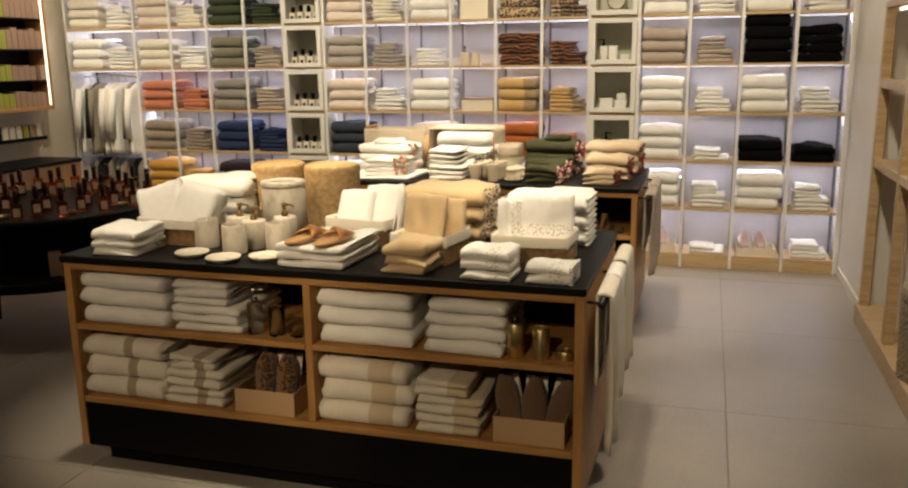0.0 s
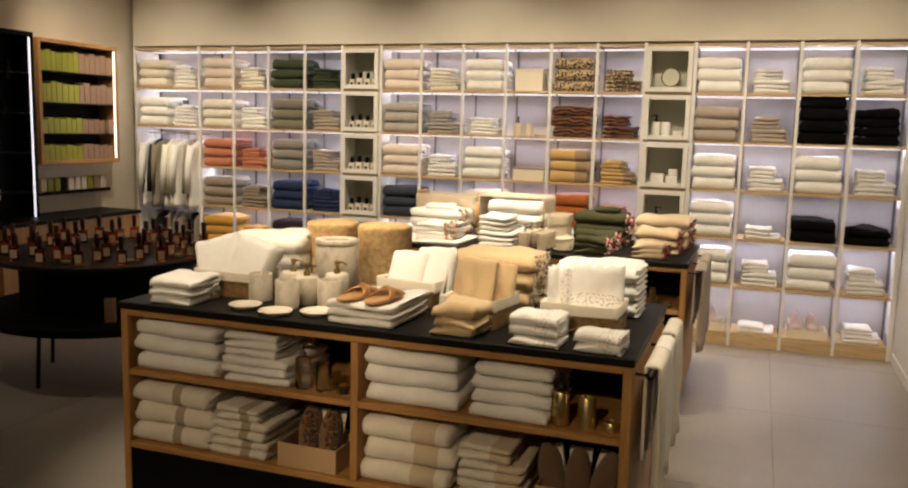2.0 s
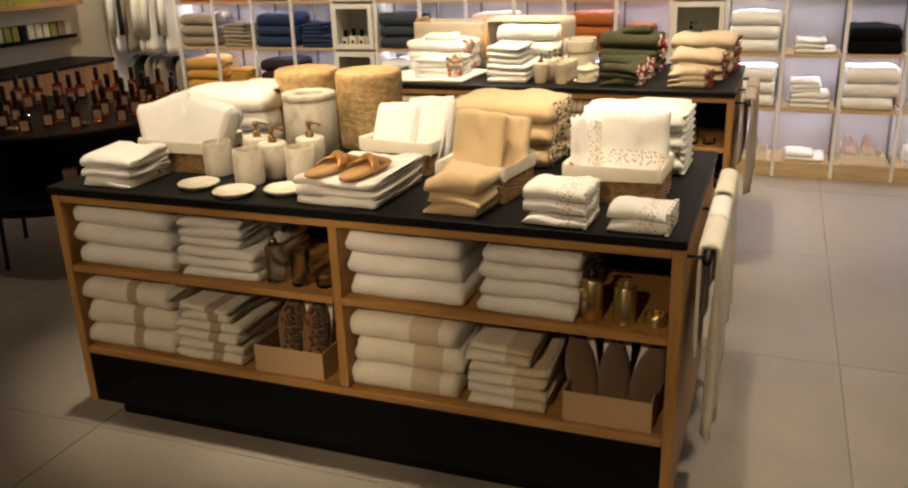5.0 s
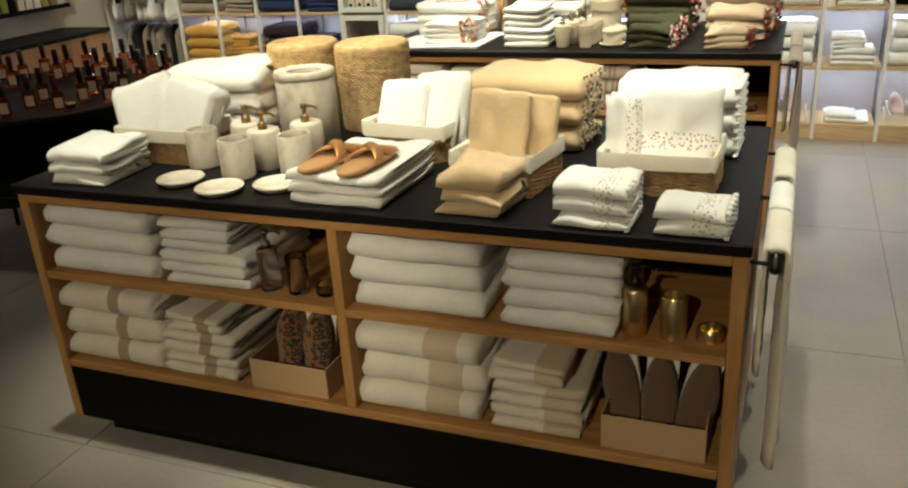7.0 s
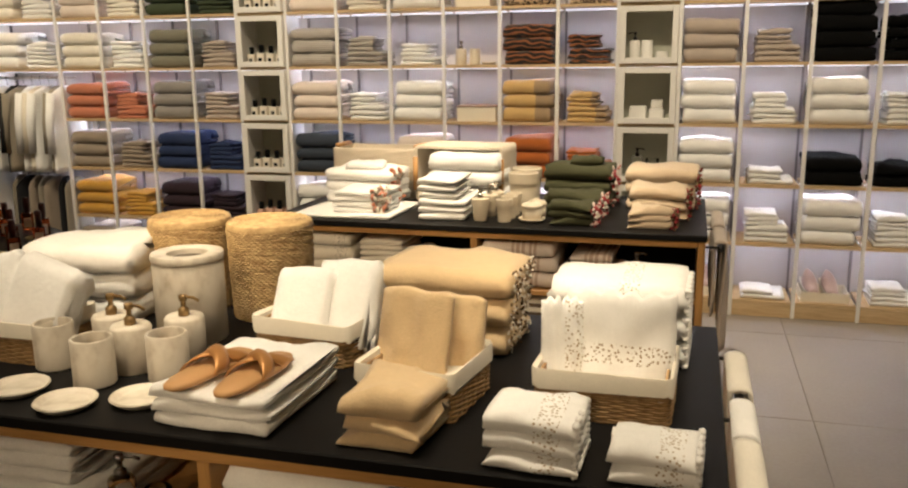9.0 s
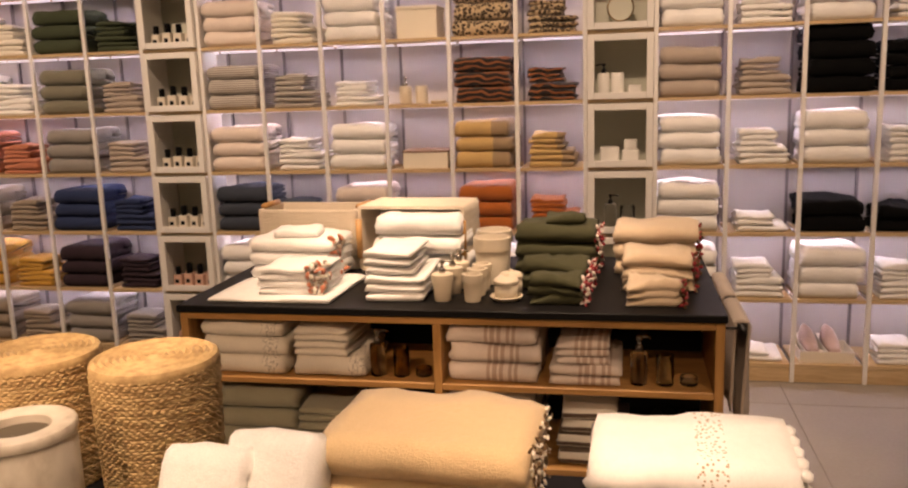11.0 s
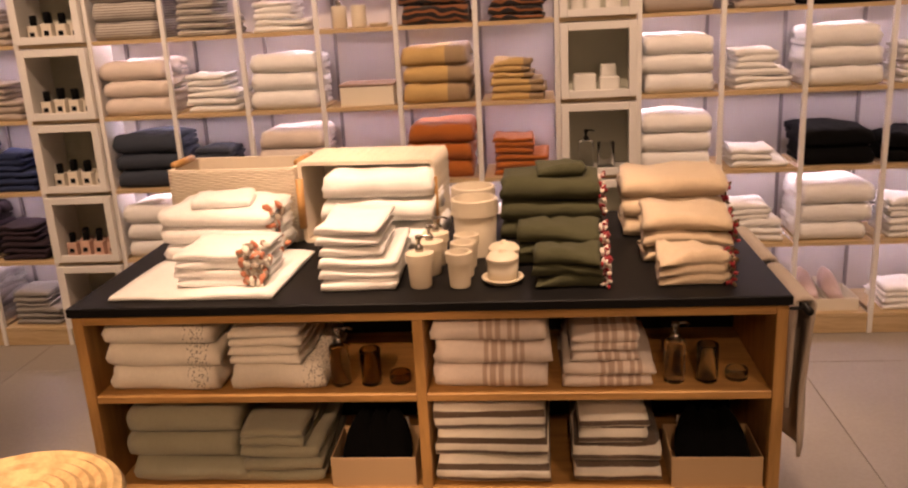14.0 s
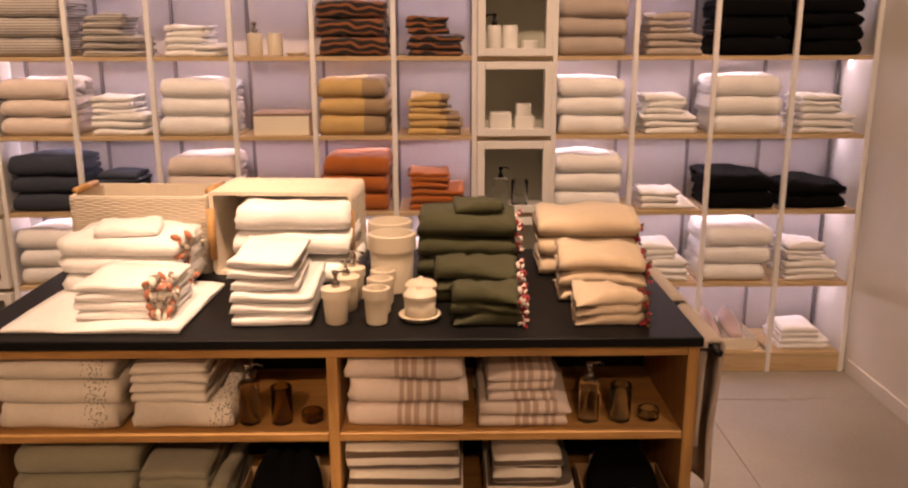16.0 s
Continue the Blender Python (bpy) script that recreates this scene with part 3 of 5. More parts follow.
stack(-0.857, A_ + 0.01, SL, 0.223, 0.34, [0.034, 0.034, 0.034, 0.034], "cream banded", 2, "folded cream hand towel with beige band", G)
stack(-0.879, A_ + 0.012, SL + 0.136, 0.18, 0.28, [0.03, 0.03], "cream banded", 2, "small cream towel with beige band", G)
B_ = BY0 + 0.02
stack(-2.066, B_, SH, 0.309, 0.38, [0.07, 0.07, 0.058], "embroidered", 3, "folded cream towel with a dark embroidered border", G)
stack(-1.75, B_, SH, 0.258, 0.34, [0.075], "embroidered", 3, "folded cream towel with a dark embroidered border", G)
stack(-1.776, B_ + 0.01, SH + 0.075, 0.196, 0.3, [0.027, 0.027, 0.025, 0.025], "cream", 2, "small folded cream towel in a stack", G)
stack(-2.045, B_, SL, 0.319, 0.38, [0.08, 0.078, 0.078], "sage", 3, "folded sage grey terry bath towel", G)
stack(-1.776, B_ + 0.01, SL, 0.227, 0.34, [0.037, 0.037, 0.037], "sage", 2, "folded sage grey hand towel", G)
stack(-1.787, B_ + 0.012, SL + 0.111, 0.18, 0.28, [0.03, 0.03], "sage", 2, "small folded sage grey towel", G)
stack(-1.155, B_, SH, 0.304, 0.38, [0.068, 0.068, 0.06], "checked", 3, "folded blush towel with brown woven lines", G)
stack(-0.85, B_, SH, 0.232, 0.34, [0.036, 0.036], "checked", 2, "folded blush hand towel with brown lines", G)
stack(-0.855, B_ + 0.012, SH + 0.072, 0.175, 0.3, [0.026, 0.026, 0.026], "checked", 2, "small blush towel with brown lines", G)
stack(-1.166, B_, SL, 0.304, 0.38, [0.08, 0.08, 0.08], "broad striped", 3, "folded cream towel with broad brown stripes", G)
stack(-0.824, B_ + 0.01, SL, 0.227, 0.34, [0.06, 0.055], "broad striped", 3, "folded striped hand towel in brown and cream", G)
stack(-0.835, B_ + 0.012, SL + 0.115, 0.18, 0.28, [0.05, 0.04], "broad striped", 2, "small striped towel in brown and cream", G)

# ---- vessels, baskets and other goods ----


def rounded_ring(w, d, r, n=5):
    """Outline of a rounded rectangle."""
    pts = []
    for cx, cy, a0 in ((w / 2 - r, d / 2 - r, 0), (-w / 2 + r, d / 2 - r, 90), (-w / 2 + r, -d / 2 + r, 180), (w / 2 - r, -d / 2 + r, 270)):
        for i in range(n):
            a = radians(a0 + 90 * i / (n - 1))
            pts.append((cx + r * math.cos(a), cy + r * math.sin(a)))
    return pts


def loft(rings, close_ends=True, bm=None):
    own = bmesh.new()
    vs = [[own.verts.new(p) for p in ring] for ring in rings]
    n = len(vs[0])
    for a, b in zip(vs, vs[1:]):
        for i in range(n):
            own.faces.new((a[i], a[(i + 1) % n], b[(i + 1) % n], b[i]))
    if close_ends:
        own.faces.new(vs[0][::-1]), own.faces.new(vs[-1])
    return merged(bm, own)


def tray_rings(w, d, z0, z1, thick, r=0.02, flare=0.0):
    o0, o1 = rounded_ring(w - flare, d - flare, r), rounded_ring(w, d, r)
    i1, i0 = rounded_ring(w - 2 * thick, d - 2 * thick, r * 0.7), rounded_ring(w - flare - 2 * thick, d - flare - 2 * thick, r * 0.7)
    return [[(x, y, z0) for x, y in o0], [(x, y, z1) for x, y in o1], [(x, y, z1) for x, y in i1], [(x, y, z0 + thick) for x, y in i0]]


def woven_side(w, d, z0, z1, strands, stakes, r=0.02):
    """Woven rattan strands in and out of upright stakes round a rounded rectangle."""
    bm = bmesh.new()
    base = rounded_ring(w, d, r, 9)
    step = (z1 - z0) / strands
    n = 96
    lens = [0]
    for a, b in zip(base, base[1:] + base[:1]):
        lens.append(lens[-1] + math.dist(a, b))
    ring_pts = []
    for i in range(n):
        s = lens[-1] * i / n
        k = max(j for j in range(len(base)) if lens[j] <= s)
        a, b = Vector(base[k]), Vector(base[(k + 1) % len(base)])
        p = a.lerp(b, (s - lens[k]) / max(1e-6, lens[k + 1] - lens[k]))
        nrm = Vector((b - a)).normalized()
        ring_pts.append((p, Vector((nrm.y, -nrm.x))))
    for j in range(strands):
        z = z0 + (j + 0.5) * step
        rings = []
        for (p, nn), i in zip(ring_pts, range(n)):
            wob = 0.0022 * math.sin(2 * math.pi * i * stakes / n / 2 + math.pi * j)
            q = p + nn * wob
            rings.append((q, nn))
        vs = []
        for q, nn in rings:
            vs.append([bm.verts.new((q.x + nn.x * step * 0.5 * math.cos(t), q.y + nn.y * step * 0.5 * math.cos(t), z + step * 0.55 * math.sin(t))) for t in (-1.57, -0.5, 0.5, 1.57)])
        for i in range(n):
            a, b = vs[i], vs[(i + 1) % n]
            for k in range(3):
                bm.faces.new((a[k], b[k], b[k + 1], a[k + 1]))
    return bm


def lined_basket(m, w, d, h, label):
    t = thing("lined_basket", m, label, "basket", "lined baskets on the table")
    part("weave", woven_side(w - 0.012, d - 0.012, 0.0, h * 0.72, 14, 34), RATTAN, t, "brown woven rattan", smooth=True)
    part("tray", loft(tray_rings(w - 0.026, d - 0.026, 0.002, h * 0.9, 0.006)), RATTAN, t)
    rings = tray_rings(w, d, h * 0.66, h, 0.01, 0.016)
    for q, ring in enumerate(rings):
        for i, p in enumerate(ring):
            f = noise.noise(Vector((p[0] * 30, p[1] * 30, q * 2.0 + w * 50)))
            ring[i] = (p[0] * (1 + 0.02 * f), p[1] * (1 + 0.025 * f), p[2] + 0.006 * f + (0.004 * math.sin(i * 1.7) if q == 0 else 0))
    inner = [(x * 0.93, y * 0.93, 0.02) for x, y, _ in rings[3]]
    part("liner", loft([rings[0], rings[1], [(x * 0.985, y * 0.985, z + 0.006) for x, y, z in rings[1]], rings[2], inner], True), CLOTH["liner"], t, "cream cloth liner folded over the rim", smooth=True)
    return t


def cup_profile(r, h, wall_t=0.006, taper=0.0):
    return [(0, 0), (r - taper - 0.004, 0), (r - taper, 0.004), (r, h - 0.003), (r - 0.002, h), (r - wall_t, h), (r - wall_t - 0.001, h - 0.003), (r - wall_t - taper, 0.01), (0, 0.01)]


def tumbler(m, r, h, material, label, taper=0.0, group="", band=False):
    t = thing("tumbler", m, label, "tumbler", group)
    part("cup", lathe(cup_profile(r, h, 0.006, taper), 30), material, t, smooth=True)
    if band:
        part("band", lathe([(r + 0.0005, h * 0.72), (r + 0.003, h * 0.73), (r + 0.003, h * 0.99), (r + 0.0005, h)], 30), material, t, smooth=True)


def pump(parent, z, material, turn=0.0, s=1.0):
    p = part("pump", lathe([(0.0, z - 0.002), (0.013 * s, z - 0.002), (0.013 * s, z + 0.016 * s), (0.008 * s, z + 0.02 * s), (0.006 * s, z + 0.022 * s), (0.006 * s, z + 0.036 * s), (0.010 * s, z + 0.037 * s), (0.010 * s, z + 0.050 * s), (0.0, z + 0.051 * s)], 16), material, parent, "metal pump head", smooth=True)
    a = radians(turn)
    part("nozzle", tube([(0, 0, z + 0.045 * s), (0.028 * s * math.cos(a), 0.028 * s * math.sin(a), z + 0.045 * s), (0.042 * s * math.cos(a), 0.042 * s * math.sin(a), z + 0.038 * s)], 0.0038 * s, 8), material, p, smooth=True)


def dispenser(m, r, h, material, pump_material, label, turn=0.0, group="", taper=0.0, band=False, s=1.0):
    t = thing("soap_dispenser", m, label, "dispenser", group)
    part("body", lathe([(0, 0), (r - taper - 0.003, 0), (r - taper, 0.004), (r, h - 0.006), (r - 0.004, h), (0, h + 0.0005)], 30), material, t, smooth=True)
    if band:
        part("band", lathe([(r + 0.0005, h * 0.72), (r + 0.003, h * 0.73), (r + 0.003, h * 0.97), (r - 0.003, h)], 30), material, t, smooth=True)
    pump(t, h, pump_material, turn, s)


def dish(m, r, material, label, group=""):
    solid("soap_dish", lathe([(0, 0), (r * 0.72, 0), (r * 0.8, 0.003), (r, 0.015), (r - 0.002, 0.018), (r - 0.007, 0.0175), (r * 0.75, 0.009), (0, 0.007)], 32), material, m, label, "soap dish", group, smooth=True)


def hamper(m, r, h, label, material, rows=44, stakes=46):
    """A round coiled hamper: wavy plaited rows and a flat spiral lid."""
    t = thing("wicker_hamper", m, label, "basket")
    body = part("body", lathe([(0, 0), (r * 0.9, 0), (r * 0.93, 0.01), (r - 0.006, h * 0.92), (0, h * 0.92)], 36), material, t, smooth=True)
    n = 184
    bm = bmesh.new()
    step = h * 0.93 / rows
    for j in range(rows):
        z, rr = (j + 0.5) * step, r * 0.93 + (r * 0.07) * (j / rows)
        rings = []
        for i in range(n):
            a = 2 * math.pi * i / n
            w = 0.0024 * math.sin(stakes * a + math.pi * j + 0.8 * math.sin(3 * a + j)) + 0.0012 * math.sin(5 * a + j * 1.7)
            dz = step * 0.45 * noise.noise(Vector((math.cos(a) * 5, math.sin(a) * 5, j * 3.1)))
            rings.append([((rr + w + step * 0.5 * math.cos(q)) * math.cos(a), (rr + w + step * 0.5 * math.cos(q)) * math.sin(a), z + dz + step * 0.6 * math.sin(q)) for q in (-1.5, -0.6, 0.6, 1.5)])
        vs = [[bm.verts.new(p) for p in ring] for ring in rings]
        for i in range(n):
            a, b = vs[i], vs[(i + 1) % n]
            for k in range(3):
                bm.faces.new((a[k], b[k], b[k + 1], a[k + 1]))
    part("weave", bm, material, body, "plaited seagrass rows", smooth=True)
    prof = [(r * 1.02, h * 0.925), (r * 1.03, h * 0.96), (r * 1.0, h * 0.985)]
    coils = 9
    for c in range(coils):
        rc = r * 0.98 * (1 - c / coils)
        prof += [(rc, h * 0.985), (max(0.0, rc - r * 0.05), h), (max(0, rc - r * 0.1), h * 0.987)]
    prof[-1] = (0, h * 0.99)
    part("lid", lathe([(0, h * 0.921)] + prof, 40), material, t, "flat coiled lid", smooth=True)


def panel_towel(w, h, t, seed, scallop=False):
    """A towel folded double and stood on edge: fold at the top, soft ripples, a loose lower edge."""
    bm = bmesh.new()
    nx, nz = 17, 15
    prof = [(-1, i / (nz - 1)) for i in range(nz)] + [(math.cos(math.pi * (1 - i / 4)), 1 + 0.035 * math.sin(math.pi * i / 4)) for i in (1, 2, 3)] + [(1, 1 - i / (nz - 1)) for i in range(nz)]
    cols = []
    for a in range(nx):
        u = a / (nx - 1) - 0.5
        sag = 0.035 * noise.noise(Vector((u * 3 + seed, seed, 0))) - 0.03 * abs(u * 2) ** 6
        col = []
        for side, v in prof:
            rip = 0.004 * math.sin(u * 14 + seed) * (0.3 + 0.7 * v) + 0.008 * noise.noise(Vector((u * 4 + seed, v * 2.5, seed * 2.0))) + 0.004 * noise.noise(Vector((u * 16, v * 14, seed)))
            edge = 1 - 0.55 * abs(u * 2) ** 12
            lift = 0.016 * abs(math.sin(u * math.pi * 5)) if scallop and v > 0.97 else 0.0
            col.append(bm.verts.new((u * w * (1 + 0.03 * noise.noise(Vector((v * 4, seed, 3)))), side * t / 2 * edge + rip, max(0.0, h * v * (1 + sag) + lift))))
        cols.append(col)
    n = len(prof)
    for a, b in zip(cols, cols[1:]):
        for k in range(n):
            bm.faces.new((a[k], b[k], b[(k + 1) % n], a[(k + 1) % n]))
    for c in (bm.faces.new(cols[0]), bm.faces.new(cols[-1][::-1])):
        bmesh.ops.triangulate(bm, faces=[c])
    return bm


def slide_sandal(m, parent_name, label, material, strap_material):
    t = thing("sandal", m, label, "sandal", "pair of sandals")
    outline = []
    for i in range(36):
        a = 2 * math.pi * i / 36
        ca, sa = math.cos(a), math.sin(a)
        y = 0.122 * math.copysign(abs(sa) ** 0.85, sa)
        x = (0.039 + 0.006 * sa) * math.copysign(abs(ca) ** 0.72, ca) * (1 - 0.10 * math.exp(-((y + 0.02) / 0.035) ** 2))
        outline.append((x, y))
    part("sole", loft([[(x * k, y * k, z) for x, y in outline] for z, k in ((0, 0.96), (0.003, 1), (0.009, 1), (0.012, 0.95))]), material, t, smooth=True)
    bm = bmesh.new()
    for s in (-1, 1):
        rows = []
        for i in range(9):
            u = i / 8
            a = math.pi * u
            y = 0.025 + s * 0.085 * (u - 0.5)
            rows.append([bm.verts.new((0.043 * math.cos(a), y + e * 0.022, 0.008 + (0.036 + 0.004 * s) * math.sin(a) * (1 - 0.25 * abs(e)))) for e in (-1, -0.4, 0.4, 1)])
        for a, b in zip(rows, rows[1:]):
            for k in range(3):
                bm.faces.new((a[k], a[k + 1], b[k + 1], b[k]))
    ob = part("strap", bm, strap_material, t, "crossed glossy bronze strap", smooth=True)
    md = ob.modifiers.new("thick", "SOLIDIFY")
    md.thickness = 0.003


def trim(parent, colours, centre, spread, n, size, name, label, seed=1):
    """Sewn-on petals or tassels at a towel's end."""
    rnd = random.Random(seed)
    for ci, material in enumerate(colours):
        bm = bmesh.new()
        for _ in range(n):
            own = bmesh.new()
            bmesh.ops.create_icosphere(own, subdivisions=1, radius=size * rnd.uniform(0.6, 1.1))
            c = Vector([centre[i] + rnd.uniform(-1, 1) * spread[i] for i in range(3)])
            rot = Euler((rnd.uniform(0, 6), rnd.uniform(0, 6), rnd.uniform(0, 6))).to_matrix()
            for v in own.verts:
                v.co = c + rot @ Vector((v.co.x * 1.3, v.co.y * 0.8, v.co.z * 0.5))
            merged(bm, own)
        tagged(part(name, bm, material, parent, label, smooth=True), kind="stuff")


CORAL_F, GREY_F, IVORY_F, RED_F, PINK_F, BROWN_F = CLOTH["coral"], CLOTH["taupe"], CLOTH["cream"], cloth("red_cotton", (0.32, 0.012, 0.02)), CLOTH["blush"], cloth("brown_cotton", (0.13, 0.08, 0.04))
BRONZE_LEATHER = plain("bronze_leather", (0.50, 0.25, 0.085), 0.38, 0.45)
TAN_LEATHER = plain("tan_leather", (0.52, 0.30, 0.13), 0.5)
T = 0.85

# on the near table
stack(-2.135, 2.905, T, 0.175, 0.21, [0.03, 0.03, 0.038], "linen", 2, "folded white linen napkin stacked on the black tabletop", "napkins", turn=2, wild=2.2)
for dx, dy in ((-1.858, 2.99), (-1.701, 2.945), (-1.563, 3.005)):
    dish(pose(dx, dy, T), 0.064, MARBLE, "round veined marble soap dish", "marble bath set")
for dx, dy in ((-1.888, 3.142), (-1.726, 3.07), (-1.583, 3.138)):
    tumbler(pose(dx, dy, T), 0.046, 0.108, MARBLE, "white marble tumbler with grey veins", group="marble bath set")
dispenser(pose(-1.79, 3.225, T), 0.046, 0.11, MARBLE, BRONZE, "marble soap dispenser with an aged brass pump", 5, "marble bath set")
dispenser(pose(-1.695, 3.165, T), 0.046, 0.11, MARBLE, BRONZE, "marble soap dispenser with an aged brass pump", 0, "marble bath set")
dispenser(pose(-1.607, 3.247, T), 0.046, 0.113, MARBLE, BRONZE, "marble soap dispenser with an aged brass pump", 0, "marble bath set")
bin_ = thing("waste_bin", pose(-1.69, 3.405, T), "tall white marble waste bin with a round opening", "bin", "marble bath set")
part("body", lathe([(0, 0), (0.084, 0), (0.088, 0.004), (0.088, 0.206), (0.086, 0.209), (0, 0.209)], 40), MARBLE, bin_, smooth=True)
part("lid", lathe([(0.052, 0.21), (0.09, 0.21), (0.0905, 0.213), (0.0905, 0.224), (0.088, 0.227), (0.055, 0.227), (0.051, 0.224), (0.05, 0.2105)], 40), MARBLE, bin_, "marble ring lid", smooth=True)
# the bin is solid; a dark disc paints the shade inside its opening
part("opening", lathe([(0, 0.2102), (0.0495, 0.2102), (0.0495, 0.2112), (0, 0.2112)], 32), plain("bin_hollow_shade", (0.1, 0.08, 0.055), 0.8), bin_, "dark disc painted as the bin's shaded hollow")
hamper(pose(-1.59, 3.66, T), 0.115, 0.268, "round plaited seagrass hamper with a flat lid", WICKER)
hamper(pose(-1.85, 3.675, T), 0.113, 0.266, "round plaited seagrass hamper with a flat lid", WICKER)
lined_basket(pose(-2.055, 3.23, T, 0, 0, -2), 0.29, 0.2, 0.097, "shallow rattan basket with cream liner and white towels")
for px, lean, turn in ((-2.12, -15, 14), (-1.985, 14, -10)):
    me = towel_mesh(0.18, 0.24, 0.095, 3, CLOTH["white"], 2, 2.2)
    solid("bath_towel", me, None, pose(px, 3.185, T + 0.125, -112, lean, turn), "plump white terry towel leaning in a lined basket", "bath towel", "towels in baskets")
stack(-2.075, 3.43, T, 0.33, 0.25, [0.068, 0.07, 0.076], "white", 3, "thick folded white bath towel on the black tabletop", "large white stack", turn=5, wild=1.9)
lined_basket(pose(-1.325, 3.4, T, 0, 0, -9), 0.275, 0.21, 0.097, "shallow rattan basket with cream liner and white rolls")
for px, py, d in ((-1.37, 3.355, 0.215), (-1.27, 3.375, 0.235)):
    me = towel_mesh(0.15, d, 0.085, 3, CLOTH["white"], 1, 2.0)
    solid("bath_towel", me, None, pose(px, py, T + 0.02 + d * 0.46, -116, -4, -12), "folded white terry towel leaning in a lined basket", "bath towel", "towels in baskets")
stack(-1.337, 2.9, T, 0.25, 0.318, [0.027, 0.027, 0.029], "white", 2, "folded white bath mat under a pair of sandals", "bath mats", turn=-1.5, wild=1.9)
for px, py, turn in ((-1.392, 3.0, -8), (-1.29, 2.995, -3)):
    slide_sandal(pose(px, py, T + 0.086, 0, 0, turn), "sandal", "bronze leather slide sandal lying on folded white mats", TAN_LEATHER, BRONZE_LEATHER)
stack(-0.99, 2.898, T, 0.155, 0.175, [0.028, 0.03, 0.046], "tan", 2, "small folded tan face towel on the black tabletop", "tan towels", turn=-4, wild=2.2)
lined_basket(pose(-0.99, 3.17, T, 0, 0, -8), 0.225, 0.225, 0.097, "shallow rattan basket with cream liner and tan towels")
solid("hand_towel", panel_towel(0.165, 0.2, 0.03, 2), CLOTH["tan"], pose(-1.022, 3.155, T + 0.026, -14, 0, -12), "tan terry towel standing upright in a lined basket", "hand towel", "tan towels", smooth=True)
solid("hand_towel", panel_towel(0.135, 0.18, 0.03, 5), CLOTH["tan"], pose(-0.945, 3.205, T + 0.026, -14, 0, -6), "tan terry towel standing upright in a lined basket", "hand towel", "tan towels", smooth=True)
for i in range(3):
    tw = towel(-1.035 + 0.006 * i, 3.555, T + 0.07 * i, 0.335, 0.24, 0.07, "tan", 3, -3, "thick folded tan bath towel with dark fringe", "tan towels", 1.5)
    trim(tw, [BROWN_F, IVORY_F], (0.172, 0, 0.035), (0.005, 0.1, 0.032), 34, 0.0048, "fringe", "dark and light knotted fringe", 20 + i)


def scallops(parent, w, d, h, seed):
    """A scalloped edge sewn on a towel's end."""
    bm = bmesh.new()
    for j in range(3):
        for i in range(5):
            own = bmesh.new()
            bmesh.ops.create_icosphere(own, subdivisions=1, radius=d / 9)
            for v in own.verts:
                v.co = Vector((w / 2 + v.co.x * 0.5, -d / 2 + d * (i + 0.5) / 5 + v.co.y, h * (j + 0.5) / 3 + v.co.z * 0.3))
            merged(bm, own)
    tagged(part("scalloped_edge", bm, CLOTH["white"], parent, "", smooth=True), kind="stuff")


for x, n, w, h in ((-0.715, 3, 0.155, 0.033), (-0.51, 2, 0.145, 0.031)):
    z = T
    for i in range(n):
        tw = towel(x, 2.955 + 0.002 * i, z, w, 0.14, h, "sprigged", 2, -3, "small white guest towel with beige embroidery and scallops", "embroidered towels", 1.6)
        scallops(tw, w, 0.14, h, i)
        z += h
lined_basket(pose(-0.62, 3.235, T, 0, 0, -2), 0.275, 0.22, 0.097, "rattan basket with cream liner and embroidered towels")
solid("hand_towel", panel_towel(0.22, 0.19, 0.045, 9, True), cloth("linen_embroidered", COL["white"], [(0.06, 0.1)], (0.36, 0.27, 0.18), "Z", "embroidery", False), pose(-0.599, 3.236, T + 0.026, -8, 0, -4), "white linen towel with embroidered leaves in a basket", "hand towel", "embroidered towels", smooth=True)
solid("hand_towel", panel_towel(0.085, 0.175, 0.035, 14, True), CLOTH["sprigged"], pose(-0.71, 3.217, T + 0.026, -6, 0, 12), "white guest towel with scalloped edge in a basket", "hand towel", "embroidered towels", smooth=True)
for i in range(3):
    tw = towel(-0.62, 3.55, T + 0.065 * i, 0.31, 0.2, 0.065, "sprigged", 3, -2, "thick white bath towel with beige embroidered band", "embroidered towels", 1.6)
    scallops(tw, 0.31, 0.2, 0.065, i + 5)

# on the far table
G_B = "flower trimmed towels"
solid("bath_mat", towel_mesh(0.47, 0.44, 0.016, 1, CLOTH["white"], 3), None, pose(-1.963, 5.246, T, 0, 0, -2), "flat white terry bath mat on the black tabletop", "bath mat")
z = T + 0.016
for i in range(4):
    tw = towel(-1.907, 5.078 + 0.12, z, 0.24, 0.22, 0.025, "white", 2, -2, "folded white hand towel with appliqued fabric flowers", G_B)
    trim(tw, [CORAL_F, GREY_F, IVORY_F], (0.105, -0.085, 0.02), (0.03, 0.04, 0.014), 9, 0.015, "flower_trim", "coral and grey fabric flowers", 30 + i)
    z += 0.025
z = T + 0.016
for i in range(3):
    tw = towel(-1.99, 5.450, z, 0.345, 0.24, 0.053, "white", 3, -2, "thick folded white bath towel with appliqued flowers", G_B, 1.4)
    trim(tw, [CORAL_F, GREY_F], (0.165, -0.05, 0.035), (0.015, 0.06, 0.02), 7, 0.016, "flower_trim", "coral and grey fabric flowers", 40 + i)
    z += 0.053
